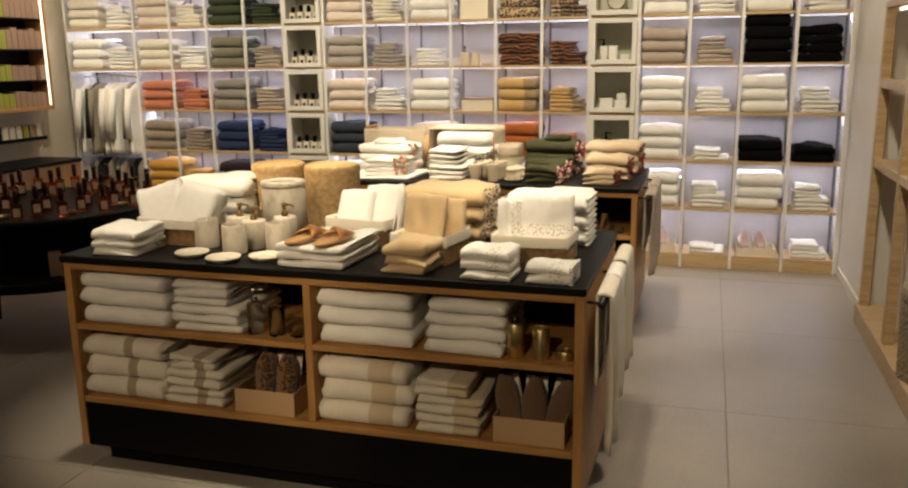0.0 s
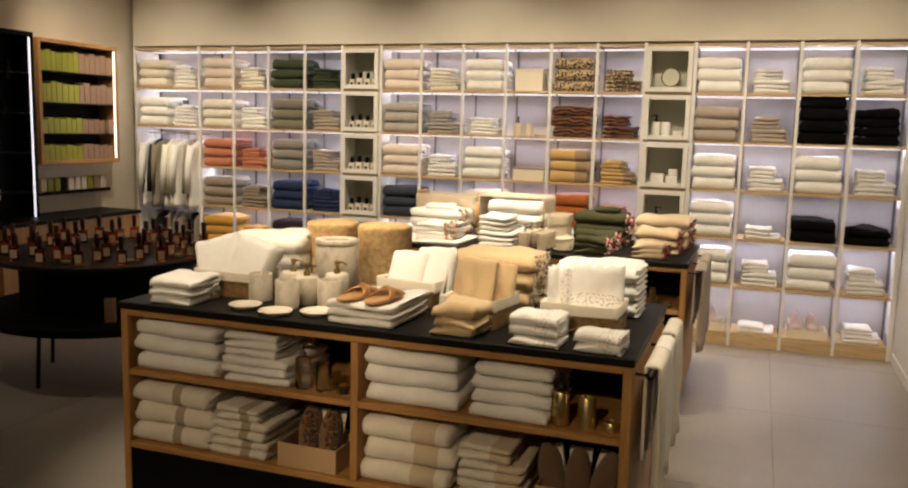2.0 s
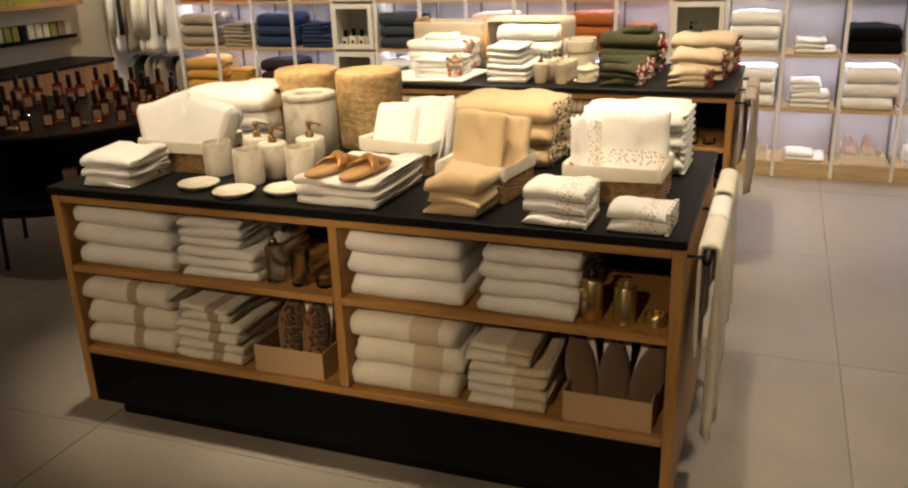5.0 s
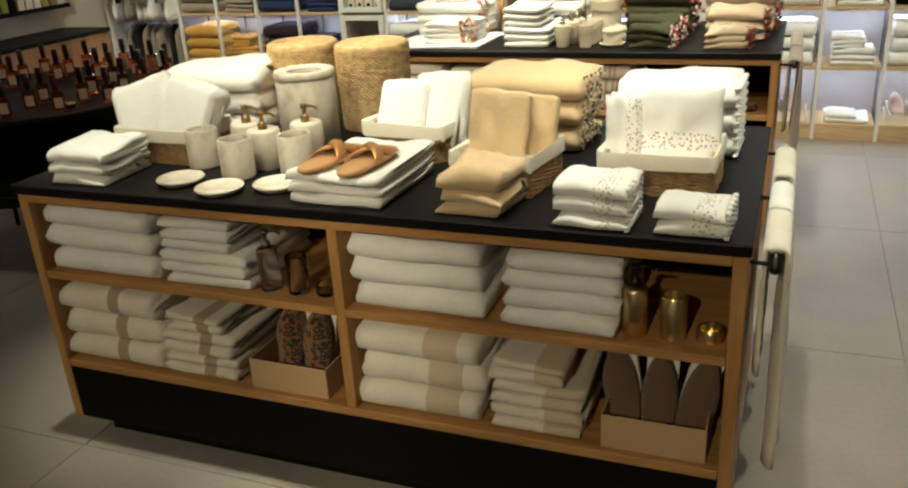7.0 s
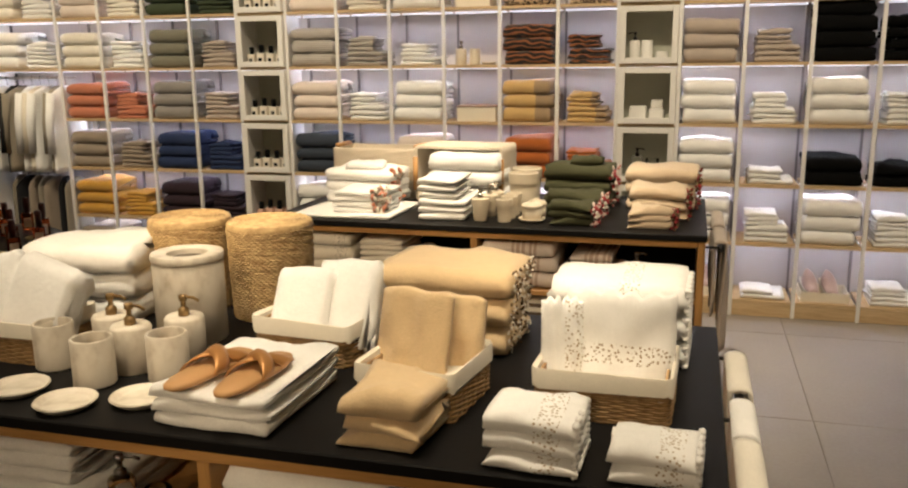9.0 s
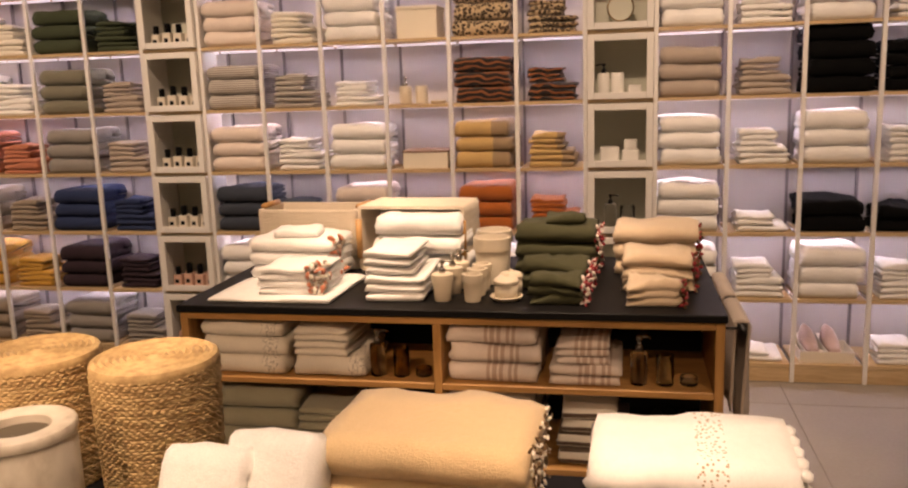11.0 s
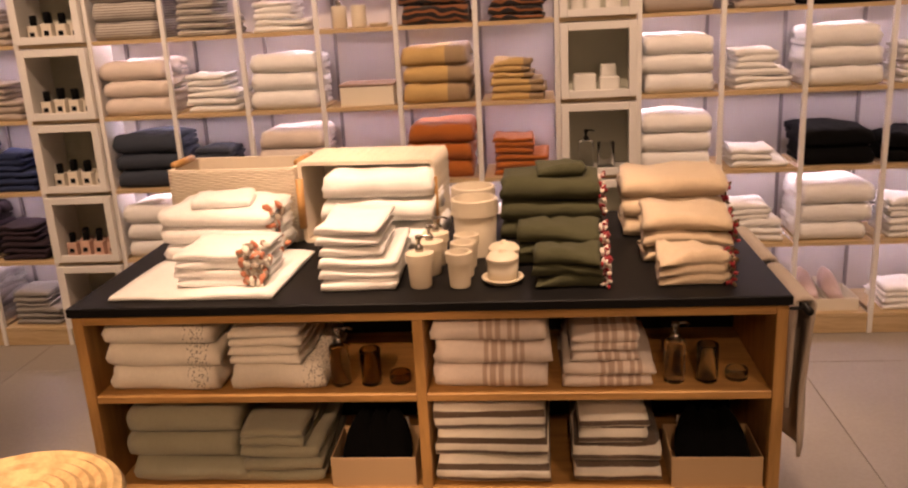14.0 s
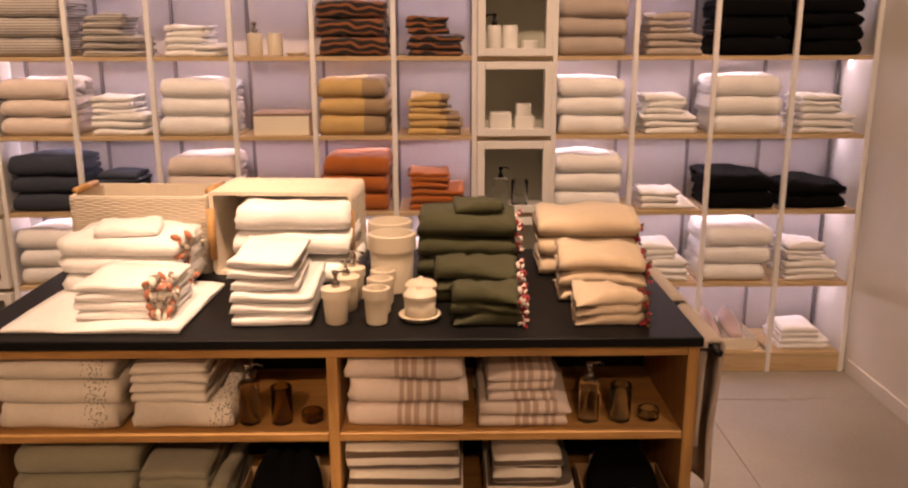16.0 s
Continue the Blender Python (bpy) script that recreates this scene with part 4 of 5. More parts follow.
towel(-1.99, 5.430, z, 0.17, 0.15, 0.03, "white", 2, 10, "small white face towel on a stack", G_B, 1.5)


def rope_basket(m, w, d, h, label):
    t = thing("rope_basket", m, label, "basket", "cream rope baskets")
    part("body", loft(tray_rings(w, d, 0, h, 0.012, 0.012)), CLOTH["rope"], t, "cream woven rope sides", smooth=False)
    part("weave", woven_side(w, d, 0.004, h - 0.004, 40, 48, 0.012), CLOTH["rope"], t, smooth=True)
    for s in (-1, 1):
        part("handle", tube([(s * (w / 2 - 0.004), -d * 0.3, h + 0.008), (s * (w / 2 - 0.004), d * 0.3, h + 0.008)], 0.013, 12), OAK, t, "round wooden handle", smooth=True)


rope_basket(pose(-2.02, 5.720, T, 0, 0, -3), 0.44, 0.24, 0.25, "open cream rope basket with wooden handles")
rope_basket(pose(-1.55, 5.81, T + 0.135, 90, 0, -4), 0.45, 0.27, 0.25, "cream rope basket lying open on its side")
z = T + 0.002
for i in range(3):
    tw = towel(-1.513, 5.600, z + 0.014 * (i > 0), 0.34, 0.31, 0.076, "white", 3, -6 + 3 * i, "thick white bath towel spilling from a tipped basket", "large white towels", 1.6)
    z += 0.076
stack(-1.517, 5.071, T, 0.209, 0.306, [0.031, 0.031, 0.031], "white", 2, "folded white hand towel on the black tabletop", "white hand towels", wild=1.3)
stack(-1.538, 5.081, T + 0.093, 0.168, 0.255, [0.031, 0.029, 0.033], "white", 2, "small folded white towel on hand towels", "white hand towels", wild=1.5)
for i, (dx, dy) in enumerate(((-1.345, 5.108), (-1.33, 5.218), (-1.323, 5.309))):
    dispenser(pose(dx, dy, T), 0.036, 0.1, CERAMIC, CHROME, "cream ceramic soap dispenser with a metal pump", 20, "cream ceramic bath set", 0.006, True, 0.9)
for dx, dy in ((-1.237, 5.100), (-1.233, 5.191), (-1.23, 5.272)):
    tumbler(pose(dx, dy, T), 0.034, 0.1, CERAMIC, "cream ceramic tumbler with a raised band", 0.006, "cream ceramic bath set", True)
dish(pose(-1.123, 5.134, T), 0.058, CERAMIC, "cream ceramic saucer under a lidded jar", "cream ceramic bath set")
for dx, dy, z in ((-1.123, 5.134, T + 0.009), (-1.122, 5.250, T)):
    jar = thing("jar", pose(dx, dy, z), "cream ceramic lidded cotton jar", "jar", "cream ceramic bath set")
    part("body", lathe([(0, 0), (0.038, 0), (0.041, 0.004), (0.042, 0.052), (0, 0.053)], 28), CERAMIC, jar, smooth=True)
    part("lid", lathe([(0, 0.0535), (0.045, 0.0535), (0.045, 0.062), (0.036, 0.072), (0.012, 0.076), (0.006, 0.085), (0, 0.086)], 28), CERAMIC, jar, "domed lid with knob", smooth=True)
for dx, dy in ((-1.212, 5.408), (-1.227, 5.575)):
    tumbler(pose(dx, dy, T), 0.068, 0.175, CERAMIC, "cream ceramic waste bin with an open top", 0.008, "cream ceramic bath set", True)
for kind, name2, xs, hh, trims in (("moss", "moss green", (-0.945, -0.962, -0.978), (0.03, 0.033, 0.061), [RED_F, PINK_F]), ("sand", "sand beige", (-0.624, -0.601, -0.597), (0.025, 0.043, 0.06), [BROWN_F, RED_F])):
    for (yf, w, d), x, h0 in zip(((5.060, 0.175, 0.15), (5.265, 0.235, 0.18), (5.530, 0.305, 0.26)), xs, hh):
        z = T
        for i, h in enumerate((h0, h0, h0 * 1.15)):
            tw = towel(x, yf + d / 2, z, w, d, h, kind, 2 if h < 0.06 else 3, -2, "folded %s terry towel with knotted tassels" % name2, "%s tasselled towels" % name2, 2.8 if w < 0.28 else 1.6)
            trim(tw, trims, (w / 2 + 0.012, -0.02, h * 0.45), (0.012, d * 0.46, h * 0.35), 11, 0.010, "tassel", "knotted cotton tassels", 50 + i)
            z += h
towel(-0.95, 5.640, T + 0.1922, 0.15, 0.14, 0.034, "moss", 2, 3, "small moss green face towel on a stack", "moss green tasselled towels", 1.5)
solid("price_card", box((-0.03, -0.008, 0), (0.03, 0.008, 0.002), 0), CREAM_BOARD, pose(-0.499, 5.414, T + 0.001), "small white price card on the tabletop", "price card")


# glass and metal sets in the table shelves
def glass_set(x, y, z, material, pump_material, label):
    dispenser(pose(x, y, z), 0.028, 0.118, material, pump_material, "%s soap dispenser on the table's shelf" % label, 20)
    tumbler(pose(x + 0.086, y, z), 0.029, 0.105, material, "%s tumbler on the table's shelf" % label)
    solid("jar", lathe(cup_profile(0.03, 0.03), 24), material, pose(x + 0.165, y + 0.01, z), "%s low jar on the table's shelf" % label, "jar", smooth=True)


glass_set(-1.59, 2.95, SH, GLASS, CHROME, "clear glass")
glass_set(-0.63, 2.95, SH, GOLD, BLACK_METAL, "brushed gold")
glass_set(-1.58, 5.06, SH, SMOKED, CHROME, "smoked glass")
glass_set(-0.67, 5.06, SH, GLASS, CHROME, "clear glass")


def open_carton(m, w, d, h, material, label):
    t = thing("open_carton", m, label, "box")
    e = 0.004
    part("bottom", box((-w / 2, -d / 2, 0), (w / 2, d / 2, e), 0.001), material, t)
    for y in (-d / 2, d / 2 - e):
        part("panel", box((-w / 2, y, e + 0.0003), (w / 2, y + e, h), 0.001), material, t)
    for x in (-w / 2, w / 2 - e):
        part("side", box((x, -d / 2 + e + 0.0003, e + 0.0003), (x + e, d / 2 - e - 0.0003, h), 0.001), material, t)


def slipper(m, material, label):
    """A soft closed slipper stood on its heel."""
    t = thing("slipper", m, label, "slipper", "slippers in a carton")
    rings = []
    for i in range(10):
        u = i / 9
        w = 0.038 * (0.75 + 0.4 * math.sin(math.pi * min(1, u * 1.1))) * (1 if u < 0.85 else 1 - (u - 0.85) * 3.2)
        hgt = 0.02 + 0.035 * max(0, math.sin(math.pi * (u - 0.35) / 0.8))
        rings.append([(w * math.cos(a), hgt * math.sin(a), 0.2 * u) for a in [2 * math.pi * k / 14 for k in range(14)]])
    part("upper", loft(rings), material, t, smooth=True)
    part("sole", loft([[(x * 1.06, y, 0.2 * u) for x, y in ((-0.036, 0.024), (0.036, 0.024), (0.036, 0.034), (-0.036, 0.034))] for u in (0, 1)]), CLOTH["cream"], t, "pale felt sole")


SLIP_A, SLIP_B, SLIP_C = cloth("slipper_brown", (0.22, 0.10, 0.035), pattern="leopard"), cloth("slipper_taupe", (0.17, 0.10, 0.055)), CLOTH["white"]
for x, y, z, mats in ((-1.55, 2.90, SL, (SLIP_A, SLIP_A)), (-0.575, 2.90, SL, (SLIP_B, SLIP_B, SLIP_B)), (-1.5, 5.0, SL, (CLOTH["black"],) * 3), (-0.56, 5.0, SL, (CLOTH["black"],) * 3)):
    open_carton(pose(x, y + 0.1, z), 0.24, 0.19, 0.09, CARTON, "open brown kraft carton on the table's shelf")
    for i, mt in enumerate(mats):
        slipper(pose(x + (i - (len(mats) - 1) / 2) * 0.07 * (1.3 if len(mats) == 2 else 1), y + (0.075 if y < 4 else 0.02), z + (0.005 if y < 4 else 0.037), -18 if y < 4 else -62, 16 * (i - 1) if len(mats) == 3 and y < 4 else 0, 10 * (i - 1)), mt, "soft indoor slipper standing in a kraft carton")

# ---- goods in the wall shelving ----


def display_box(k, row):
    """A white framed box that fills one shelf cell, its back sage grey."""
    x, z = X0 + PITCH * (k + 0.5), ZS[6 - row]
    t = thing("display_box", pose(x, YF - 0.012, z + 0.001), "white framed open display box in the wall shelving", "display box", "white display boxes")
    w, h, d, f = PITCH - 0.026, 0.326, 0.245, 0.034
    part("back", box((-w / 2 + 0.0125, d - 0.01, 0.0125), (w / 2 - 0.0125, d - 0.002, h - 0.0125), 0), SAGE, t, "sage grey back")
    for a, b in (((-w / 2, 0, 0), (-w / 2 + 0.012, d, h)), ((w / 2 - 0.012, 0, 0), (w / 2, d, h))):
        part("side", box(a, b, 0.001), POST, t)
    for a, b in (((-w / 2 + 0.0125, 0, 0), (w / 2 - 0.0125, d, 0.012)), ((-w / 2 + 0.0125, 0, h - 0.012), (w / 2 - 0.0125, d, h))):
        part("panel", box(a, b, 0.001), POST, t)
    for a, b in (((-w / 2, -0.016, 0), (-w / 2 + f, -0.001, h)), ((w / 2 - f, -0.016, 0), (w / 2, -0.001, h)), ((-w / 2 + f + 0.0005, -0.016, 0), (w / 2 - f - 0.0005, -0.001, f)), ((-w / 2 + f + 0.0005, -0.016, h - f), (w / 2 - f - 0.0005, -0.001, h))):
        part("frame", box(a, b, 0.002), POST, t)


def small_bottle(m, w, h, body, cap, label, group):
    t = thing("bottle", m, label, "bottle", group)
    part("body", box((-w / 2, -w / 2, 0), (w / 2, w / 2, h), 0.003), body, t)
    part("label", box((-w * 0.24, -w / 2 - 0.0015, h * 0.3), (w * 0.24, -w / 2 - 0.0004, h * 0.6), 0), BLACK, t, "dark printed label")
    part("cap", lathe([(0, h + 0.0005), (w * 0.32, h + 0.0005), (w * 0.32, h * 1.62), (w * 0.28, h * 1.68), (0, h * 1.68)], 14), cap, t, "black cap", smooth=True)


PALE_LIQUID = plain("pale_bottle", (0.74, 0.68, 0.58), 0.25, vary=0.03)
PINK_LIQUID = plain("pink_bottle", (0.66, 0.42, 0.33), 0.25, vary=0.03)
for row in range(1, 7):
    display_box(4, row)
    display_box(11, row)
    base = ZS[6 - row] + 0.0135
    for i in range(7):
        front = i % 2 == 0
        x = X0 + PITCH * 4.5 - 0.105 + 0.035 * i
        small_bottle(pose(x, YF + (0.06 if front else 0.13), base), 0.05, 0.07 + 0.004 * (i % 3), PINK_LIQUID if row >= 5 else PALE_LIQUID, BLACK, "small square toiletry bottle with black cap", "bottles in the display boxes")
cx = X0 + PITCH * 11.5
zb = lambda row: ZS[6 - row] + 0.0135
mirror_t = thing("round_mirror", pose(cx, YF + 0.12, zb(1)), "small round mirror on a foot in a display box", "mirror")
part("foot", box((-0.06, -0.03, 0), (0.06, 0.03, 0.03), 0.004), POST, mirror_t)
bmx = lathe([(0.066, 0), (0.07, 0.004), (0.066, 0.008), (0.062, 0.004), (0.066, 0)], 32)
part("rim", bmx, BRONZE, mirror_t, "thin bronze rim", pose(0, 0, 0.1, 90, 0, 0), True)
part("glass", lathe([(0, 0.003), (0.0625, 0.003), (0.0625, 0.005), (0, 0.005)], 32), SAGE, mirror_t, "", pose(0, 0, 0.1, 90, 0, 0))
PORCELAIN = plain("white_porcelain", (0.80, 0.78, 0.73), 0.25, vary=0.02)
dispenser(pose(cx - 0.085, YF + 0.1, zb(2)), 0.03, 0.12, PORCELAIN, BLACK_METAL, "white porcelain dispenser with black pump", 200)
tumbler(pose(cx - 0.015, YF + 0.1, zb(2)), 0.034, 0.12, PORCELAIN, "tall white porcelain tumbler")
solid("soap_box", box((-0.035, -0.03, 0), (0.035, 0.03, 0.055), 0.006), PORCELAIN, pose(cx + 0.075, YF + 0.1, zb(2)), "small white porcelain box", "box")
solid("soap_box", box((-0.05, -0.04, 0), (0.05, 0.04, 0.085), 0.006), PORCELAIN, pose(cx - 0.055, YF + 0.1, zb(3)), "white porcelain tissue box", "box")
solid("soap_box", box((-0.045, -0.03, 0), (0.045, 0.03, 0.07), 0.006), PORCELAIN, pose(cx + 0.055, YF + 0.08, zb(3)), "white porcelain lidded box", "box")
solid("soap_box", box((-0.035, -0.03, 0), (0.035, 0.03, 0.12), 0.006), PORCELAIN, pose(cx + 0.055, YF + 0.15, zb(3)), "tall white porcelain canister", "box")
dispenser(pose(cx - 0.05, YF + 0.1, zb(4)), 0.034, 0.13, GLASS, BLACK_METAL, "clear glass dispenser with black pump", 10)
tumbler(pose(cx + 0.04, YF + 0.1, zb(4)), 0.04, 0.12, GLASS, "clear glass tumbler in a display box")


def lidded_box(m, w, d, h, label, lid_material):
    t = thing("storage_box", m, label, "box")
    part("body", box((-w / 2, -d / 2, 0), (w / 2, d / 2, h * 0.88), 0.003), CREAM_BOARD, t)
    part("lid", box((-w / 2 - 0.004, -d / 2 - 0.004, h * 0.885), (w / 2 + 0.004, d / 2 + 0.004, h), 0.003), lid_material, t, "slightly overhanging lid")


lidded_box(cell_base(8, 1, 0.0, 0.14), 0.22, 0.2, 0.17, "square cream lidded storage box on a shelf", CREAM_BOARD)
lidded_box(cell_base(8, 3, 0.02, 0.14), 0.25, 0.2, 0.10, "low cream lidded box with a brown rim", ROSE)
dispenser(cell_base(8, 2, -0.09, 0.1), 0.034, 0.1, CERAMIC, CHROME, "cream ceramic dispenser on the wall shelf", 90)
tumbler(cell_base(8, 2, 0.0, 0.1), 0.034, 0.1, CERAMIC, "cream ceramic tumbler on the wall shelf")
dish(cell_base(8, 2, 0.09, 0.1), 0.045, CERAMIC, "cream ceramic dish on the wall shelf")
for dx in (-0.07, 0.04):
    towel(X0 + PITCH * 8.5 + dx, YF + 0.14, ZS[2], 0.1, 0.12, 0.04, "rust", 2, 8, "small folded rust face towel on a shelf", "rust face towels", 1.8)
SLIPPER_ROSE = cloth("slipper_rose", (0.5, 0.36, 0.31))
open_carton(cell_base(14, 6, 0.0, 0.15), 0.27, 0.22, 0.06, CREAM_BOARD, "open cream carton with slippers on a shelf")
for dx in (-0.06, 0.05):
    slipper(pose(X0 + PITCH * 14.5 + dx, YF + 0.075, ZS[0] + 0.045, -68, 0, 8), SLIPPER_ROSE, "dusty rose slipper standing in a cream carton")
for dx in (-0.06, 0.05):
    slipper(pose(X0 + PITCH * 12.5 + dx, YF + 0.075, ZS[0] + 0.045, -68, 0, 8), SLIPPER_ROSE, "dusty rose slipper standing in a cream carton")
open_carton(cell_base(12, 6, 0.0, 0.15), 0.27, 0.22, 0.06, CREAM_BOARD, "open cream carton with slippers on a shelf")

# ---- clothes hanging in the end bay ----


def garment(x, y, z, width, length, material, seed, label, sleeves=True):
    t = thing("hanging_garment", pose(x, y, z, 0, 0, 90 + 12 * math.sin(seed * 2.3)), label, "garment", "clothes on the rail")
    part("hanger", tube([(0, 0, 0.045), (0.014, 0, 0.06), (0.0, 0, 0.07), (-0.012, 0, 0.055), (0, 0, 0.03), (0, 0, 0.0)], 0.002, 6), CHROME, t, "metal hanger hook")
    rings = []
    for i in range(15):
        u = i / 14
        w = width * (0.25 + 0.75 * min(1, u / 0.12) ** 0.6) * (1 + 0.12 * u)
        th = 0.026 + 0.012 * u
        ring = []
        for k in range(24):
            a = 2 * math.pi * k / 24
            fold = 0.011 * u * math.sin(a * 6 + seed) + 0.006 * noise.noise(Vector((math.cos(a) * 3, u * 4, seed)))
            ring.append((0.5 * w * math.cos(a), (th + fold) * math.sin(a), -length * u + 0.01 * math.sin(a * 3 + seed) * u))
        rings.append(ring)
    body = part("body", loft(rings), material, t, smooth=True)
    if sleeves:
        for s in (-1, 1):
            part("sleeve", tube([(s * width * 0.47, 0, -0.05), (s * width * 0.55, 0.01, -length * 0.4), (s * width * 0.56, 0.015, -length * 0.78)], 0.032, 10), material, t, smooth=True)


rail_t = thing("clothes_rail", pose(-5.18, YF + 0.17, 1.43), "white metal clothes rail in the end bay", "clothes rail")
part("bar", tube([(-0.338, 0, 0), (0.338, 0, 0)], 0.009, 10), POST, rail_t, smooth=True)
GARB = ["linen", "charcoal", "khaki", "linen", "liner", "linen", "khaki", "linen"]
for i, c in enumerate(GARB):
    garment(-5.45 + 0.075 * i, YF + 0.17, 1.375, 0.34, 0.62, CLOTH[c], i, "%s shirt hanging on the clothes rail" % {"linen": "white cotton", "charcoal": "black cotton", "khaki": "grey khaki", "liner": "cream linen"}[c])
rail_u = thing("clothes_rail", pose(-5.18, YF + 0.18, 0.76), "lower metal clothes rail in the end bay", "clothes rail")
part("bar", tube([(-0.338, 0, 0), (0.338, 0, 0)], 0.009, 10), POST, rail_u, smooth=True)
for i in range(7):
    garment(-5.43 + 0.083 * i, YF + 0.18, 0.70, 0.26, 0.52, CLOTH[["khaki", "charcoal", "taupe", "khaki", "taupe", "charcoal", "khaki"][i]], i + 20, "grey brown trousers hanging on the lower rail", False)

# ---- perfume corner ----


def wall_cabinet(y0, y1, z0, z1, frame_m, inner_m, shelves, label, led):
    """A cabinet on the west wall, open to the room."""
    xb, xf = -5.598, -5.40
    t = thing("wall_cabinet", pose(0, 0, 0), label, "cabinet")
    part("back", box((xb, y0, z0), (xb + 0.01, y1, z1), 0), inner_m, t)
    for a, b in ((y0, y0 + 0.03), (y1 - 0.03, y1)):
        part("side", box((xb + 0.0105, a, z0), (xf, b, z1), 0.002), frame_m, t)
    for z in (z0, z1 - 0.03):
        part("panel", box((xb + 0.0105, y0 + 0.0305, z), (xf, y1 - 0.0305, z + 0.03), 0.002), frame_m, t)
    for i in range(1, shelves):
        z = z0 + (z1 - z0) * i / shelves
        part("shelf", box((xb + 0.0105, y0 + 0.0305, z - 0.012), (xf - 0.015, y1 - 0.0305, z), 0.001), BLACK, t, "dark shelf")
    part("led_strip", box((xf - 0.003, y1 - 0.042, z0 + 0.04), (xf - 0.012, y1 - 0.0325, z1 - 0.04), 0), led, t, "bright vertical light strip")
    return t


wall_cabinet(5.53, 6.40, 1.17, 2.16, OAK_UP, BLACK, 4, "oak wall cabinet with perfume cartons and light strip", LED_WARM)
wall_cabinet(4.2, 5.49, 0.05, 2.19, BLACK, BLACK, 7, "tall black cabinet with dim shelves and light strip", LED)
rndc = random.Random(11)
for i in range(4):
    z = 1.17 + 0.99 * i / 4 + (0.0305 if i == 0 else 0.0005)
    y = 5.575
    while y < 6.32:
        lime = y < 5.96
        h = (0.17 if i > 1 else 0.13) * rndc.uniform(0.85, 1.0)
        if i == 1 and rndc.random() < 0.2:
            y += 0.05
            continue
        wdt = rndc.uniform(0.05, 0.07)
        solid("carton", box((-0.05, 0, 0), (0.05, wdt - 0.004, h), 0.0015), LIME if lime else ROSE, pose(-5.475, y, z), "lime green fragrance carton on a shelf" if lime else "dusty rose fragrance carton on a shelf", "carton", "fragrance cartons")
        y += wdt
for i in range(14):
    sh = 1 + i % 6
    small_bottle(pose(-5.48, 4.75 + 0.05 * i + 0.002 * (i % 3), 0.0505 + 2.14 * sh / 7 - 0.05 + 0.0005, 0, 0, 90), 0.05, 0.08, SPIRIT if i % 4 == 0 else BLACK, BLACK, "dark toiletry bottle in the black cabinet", "bottles in the black cabinet")
rack = thing("wall_rack", pose(-5.598, 5.58, 0.92), "narrow wall rack with small sample cartons", "rack")
part("shelf", box((0, 0, 0), (0.14, 0.76, 0.012), 0.001), BLACK, rack)
part("lip", box((0.13, 0, 0.0125), (0.138, 0.76, 0.03), 0.001), BLACK, rack)
for i in range(10):
    mt = (PALE_LIQUID, LIME, LIME, BLACK, PALE_LIQUID, PALE_LIQUID, PALE_LIQUID, LIME, ROSE, PALE_LIQUID)[i]
    solid("carton", box((-0.03, 0, 0), (0.03, 0.058, 0.12), 0.0015), mt, pose(-5.52, 5.6 + 0.073 * i, 0.9325), "small sample carton on a wall rack", "carton", "sample cartons")

counter = thing("counter", pose(-5.595, 4.9, 0), "low oak counter with a black top", "counter")
part("body", box((0, 0, 0.0), (0.44, 1.45, 0.735), 0.003), OAK_UP, counter)
part("top", box((0.0, -0.005, 0.7355), (0.45, 1.46, 0.765), 0.003), BLACK_TOP, counter, "black countertop")

rt = thing("round_table", pose(-3.75, 4.4, 0), "round two-tier black table with thin legs", "table")
part("tabletop", lathe([(0, 0.725), (0.655, 0.725), (0.66, 0.73), (0.66, 0.745), (0.655, 0.75), (0, 0.75)], 56), BLACK_TOP, rt)
part("lower_shelf", lathe([(0, 0.38), (0.71, 0.38), (0.72, 0.39), (0.72, 0.425), (0.71, 0.435), (0, 0.435)], 56), BLACK, rt, "wide lower tier")
part("drum", lathe([(0, 0.4355), (0.5, 0.4355), (0.5, 0.7245), (0, 0.7245)], 40), BLACK, rt, "black drum between the tiers")
for i in range(5):
    a = radians(-107 + 72 * i)
    part("leg", tube([(0.45 * math.cos(a), 0.45 * math.sin(a), 0.3795), (0.47 * math.cos(a), 0.47 * math.sin(a), 0)], 0.012, 8), BLACK_METAL, rt, smooth=True)
bt = thing("perfume_bottle", pose(0, 0, 0), "square amber perfume bottle with a tall dark cap", "perfume bottle", "perfume bottles")
part("flacon", box((-0.026, -0.016, 0), (0.026, 0.016, 0.085), 0.004), AMBER, bt)
part("label", box((-0.017, -0.0185, 0.015), (0.017, -0.0165, 0.06), 0), SPIRIT, bt, "pale printed label")
part("cap", lathe([(0, 0.0855), (0.012, 0.0855), (0.012, 0.10), (0.014, 0.10), (0.014, 0.155), (0.012, 0.158), (0, 0.158)], 14), DARK_RED, bt, "tall dark red cap", smooth=True)
rb = random.Random(4)
spots = []
for ring_r, n in ((0.56, 16), (0.43, 12), (0.29, 8)):
    for i in range(n):
        a = 2 * math.pi * i / n + ring_r * 5
        spots.append((-3.75 + ring_r * math.cos(a), 4.4 + ring_r * math.sin(a)))
bt.matrix_basis = pose(*spots[0], 0.7505, 0, 0, 40)
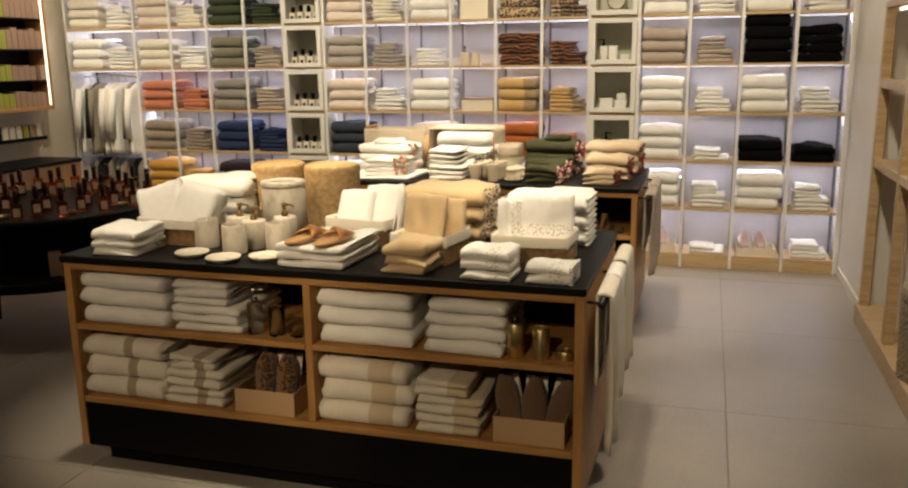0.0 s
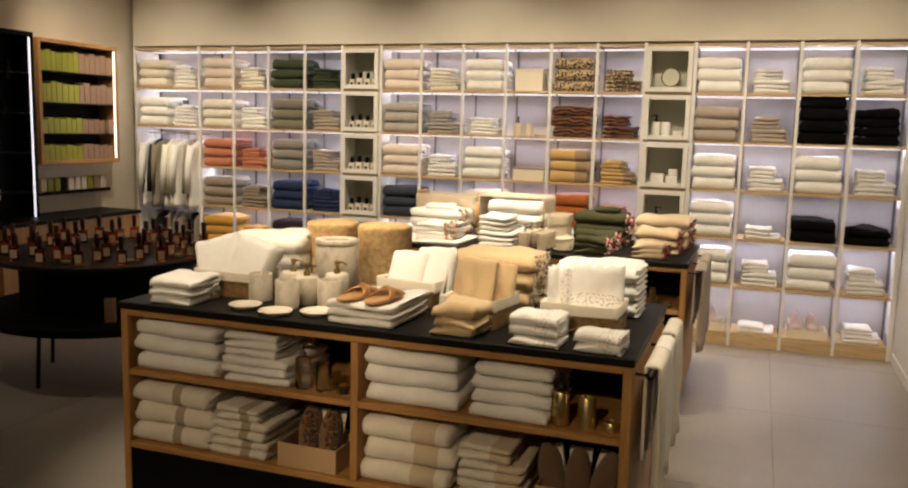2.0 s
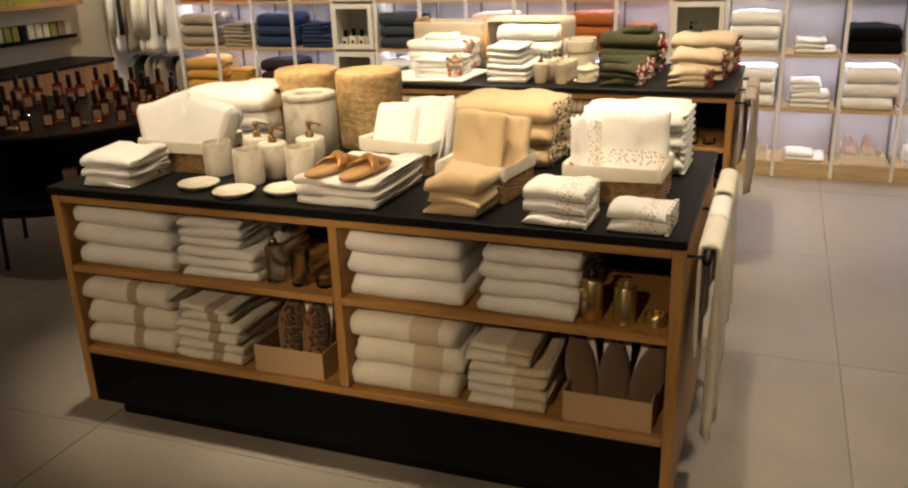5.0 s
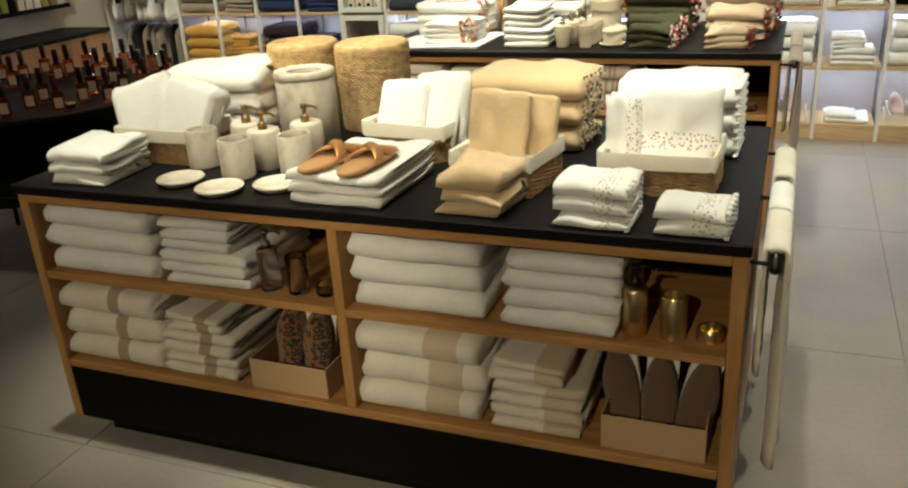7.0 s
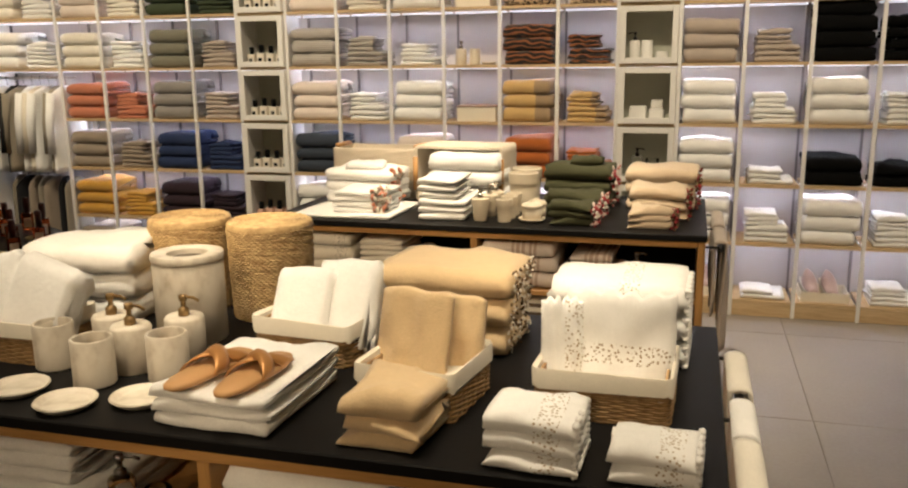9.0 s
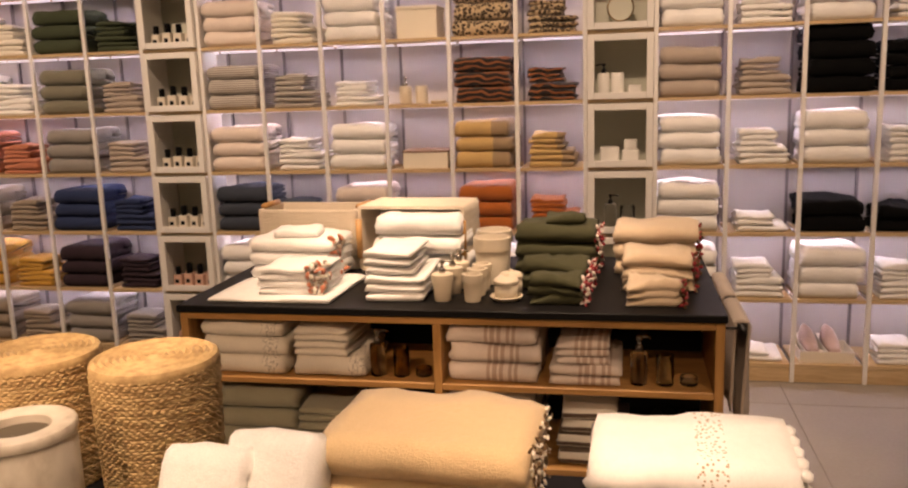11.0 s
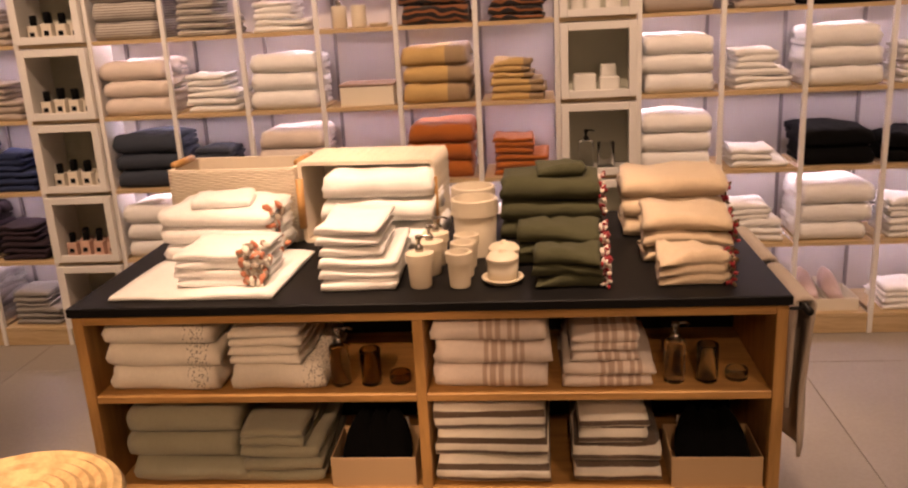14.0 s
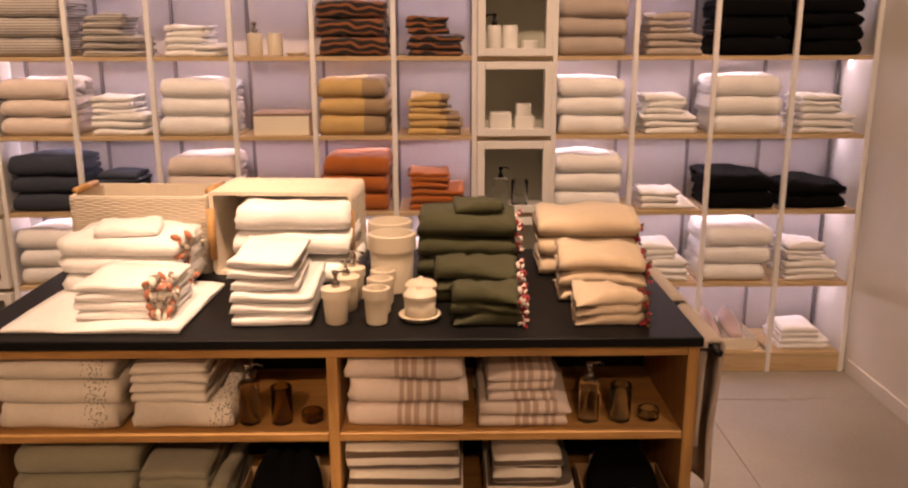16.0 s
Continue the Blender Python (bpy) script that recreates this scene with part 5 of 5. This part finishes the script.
for sx, sy in spots[1:]:
    copy_thing(bt, pose(sx, sy, 0.7505, 0, 0, 40 + rb.uniform(-14, 14)))
for i in range(4):
    dish(pose(-3.75 + 0.5 * math.cos(radians(-75 + 38 * i)), 4.4 + 0.5 * math.sin(radians(-75 + 38 * i)), 0.7505), 0.028, GOLD, "small gilt scent tray on the round table", "gilt trays")
for i, mt in enumerate((ROSE, PALE_LIQUID)):
    solid("carton", box((-0.03, -0.03, 0), (0.03, 0.03, 0.13), 0.002), mt, pose(-3.38 + 0.32 * i, 3.98 + 0.3 * i, 0.436, 0, 0, 40), "small carton on the round table's lower tier", "carton")
solid("hamper_box", lathe([(0, 0), (0.1, 0), (0.12, 0.1), (0.1, 0.2), (0, 0.2)], 20), CARTON, pose(-4.75, 3.95, 0.0), "round amber storage tub on the floor", "tub", smooth=True)

# ---- oak shelving beside the aisle ----
RX0, RX1, RY0, RY1 = 0.85, 1.29, 3.0, 5.63
unit = thing("oak_shelving", pose(0, 0, 0), "pale oak shelving unit with bathroom accessories", "shelving")
part("base", box((RX0 - 0.02, RY0, 0.0), (RX1, RY1, 0.11), 0.003), OAK_PALE, unit)
for y in (RY1 - 0.05, RY1 - 0.76, RY1 - 1.45, RY1 - 2.1, RY1 - 2.63):
    part("upright", box((RX0, y, 0.1105), (RX0 + 0.05, y + 0.05, 1.79), 0.003), OAK_PALE, unit)
    part("upright", box((RX1 - 0.05, y, 0.1105), (RX1 - 0.001, y + 0.05, 1.79), 0.003), OAK_PALE, unit)
for z in (0.97, 1.41):
    part("shelf", box((RX0 + 0.0505, RY0, z - 0.04), (RX1 - 0.0505, RY1 - 0.051, z), 0.003), OAK_PALE, unit)
    part("rail", box((RX0 + 0.002, RY0, z - 0.045), (RX0 + 0.0502, RY1 - 0.0505, z + 0.002), 0.003), OAK_PALE, unit)
part("top", box((RX0, RY0, 1.7905), (RX1, RY1, 1.825), 0.003), OAK_PALE, unit)
part("led_strip", box((RX0 + 0.06, RY0, 1.776), (RX0 + 0.075, RY1 - 0.06, 1.7895), 0), LED_WARM, unit, "warm light strip under the top")
for y, z, h in ((5.2, 0.111, 0.61), (4.8, 0.111, 0.56), (3.8, 0.111, 0.61)):
    lb = thing("laundry_bin", pose(RX0 + 0.26, y + 0.05, z), "tall white lidded laundry bin in an oak frame", "laundry bin", "laundry bins")
    part("body", box((-0.16, -0.17, 0), (0.16, 0.17, h), 0.006), CREAM_BOARD, lb)
    part("lid", box((-0.165, -0.175, h + 0.0005), (0.165, 0.175, h + 0.03), 0.006), POST, lb, "white lid")
for y, z in ((5.24, 0.971), (4.62, 0.971), (5.24, 1.411), (4.2, 1.411)):
    rk = thing("glass_caddy", pose(RX0 + 0.22, y + 0.05, z), "clear bath caddy with white dividers on an oak shelf", "caddy")
    for q in range(4):
        part("divider", box((-0.1, -0.14 + 0.09 * q, 0), (0.1, -0.13 + 0.09 * q, 0.2), 0.002), POST, rk)
    part("top", box((-0.105, -0.145, 0.2005), (0.105, 0.145, 0.212), 0.002), POST, rk)
solid("bowl", lathe([(0, 0), (0.05, 0), (0.09, 0.05), (0.1, 0.09), (0.094, 0.09), (0.08, 0.05), (0.04, 0.01), (0, 0.01)], 28), OAK_PALE, pose(RX0 + 0.2, 4.42, 0.971), "turned wooden bowl on an oak shelf", "bowl", smooth=True)
hamper(pose(RX0 + 0.15, 4.4, 0.1105), 0.18, 0.43, "large pale woven laundry hamper on the oak base", wicker_mat("pale_weave", (0.40, 0.33, 0.22), (0.22, 0.17, 0.1)), 30, 30)

# ---- skirting and floor tiles ----
tagged(new("baseboard", to_mesh("baseboard", box((0.882, 5.66, 0.0), (0.892, 6.76, 0.07), 0.002), WHITE_WALL)), "low white skirting along the wall return", "baseboard", kind="structure")
S = 1.2
tile_me = to_mesh("tile", box((0.002, 0.002, -0.01), (S - 0.002, S - 0.002, 0), 0.0012), TILE)
tx = 0.085 - 5 * S
while tx < 1.3:
    ty = 4.06 - 6 * S
    while ty < 7.1:
        if tx + S > -5.6 and ty + S > -2.4:
            part("tile", tile_me, None, floor, "", pose(tx, ty, 0))
        ty += S
    tx += S
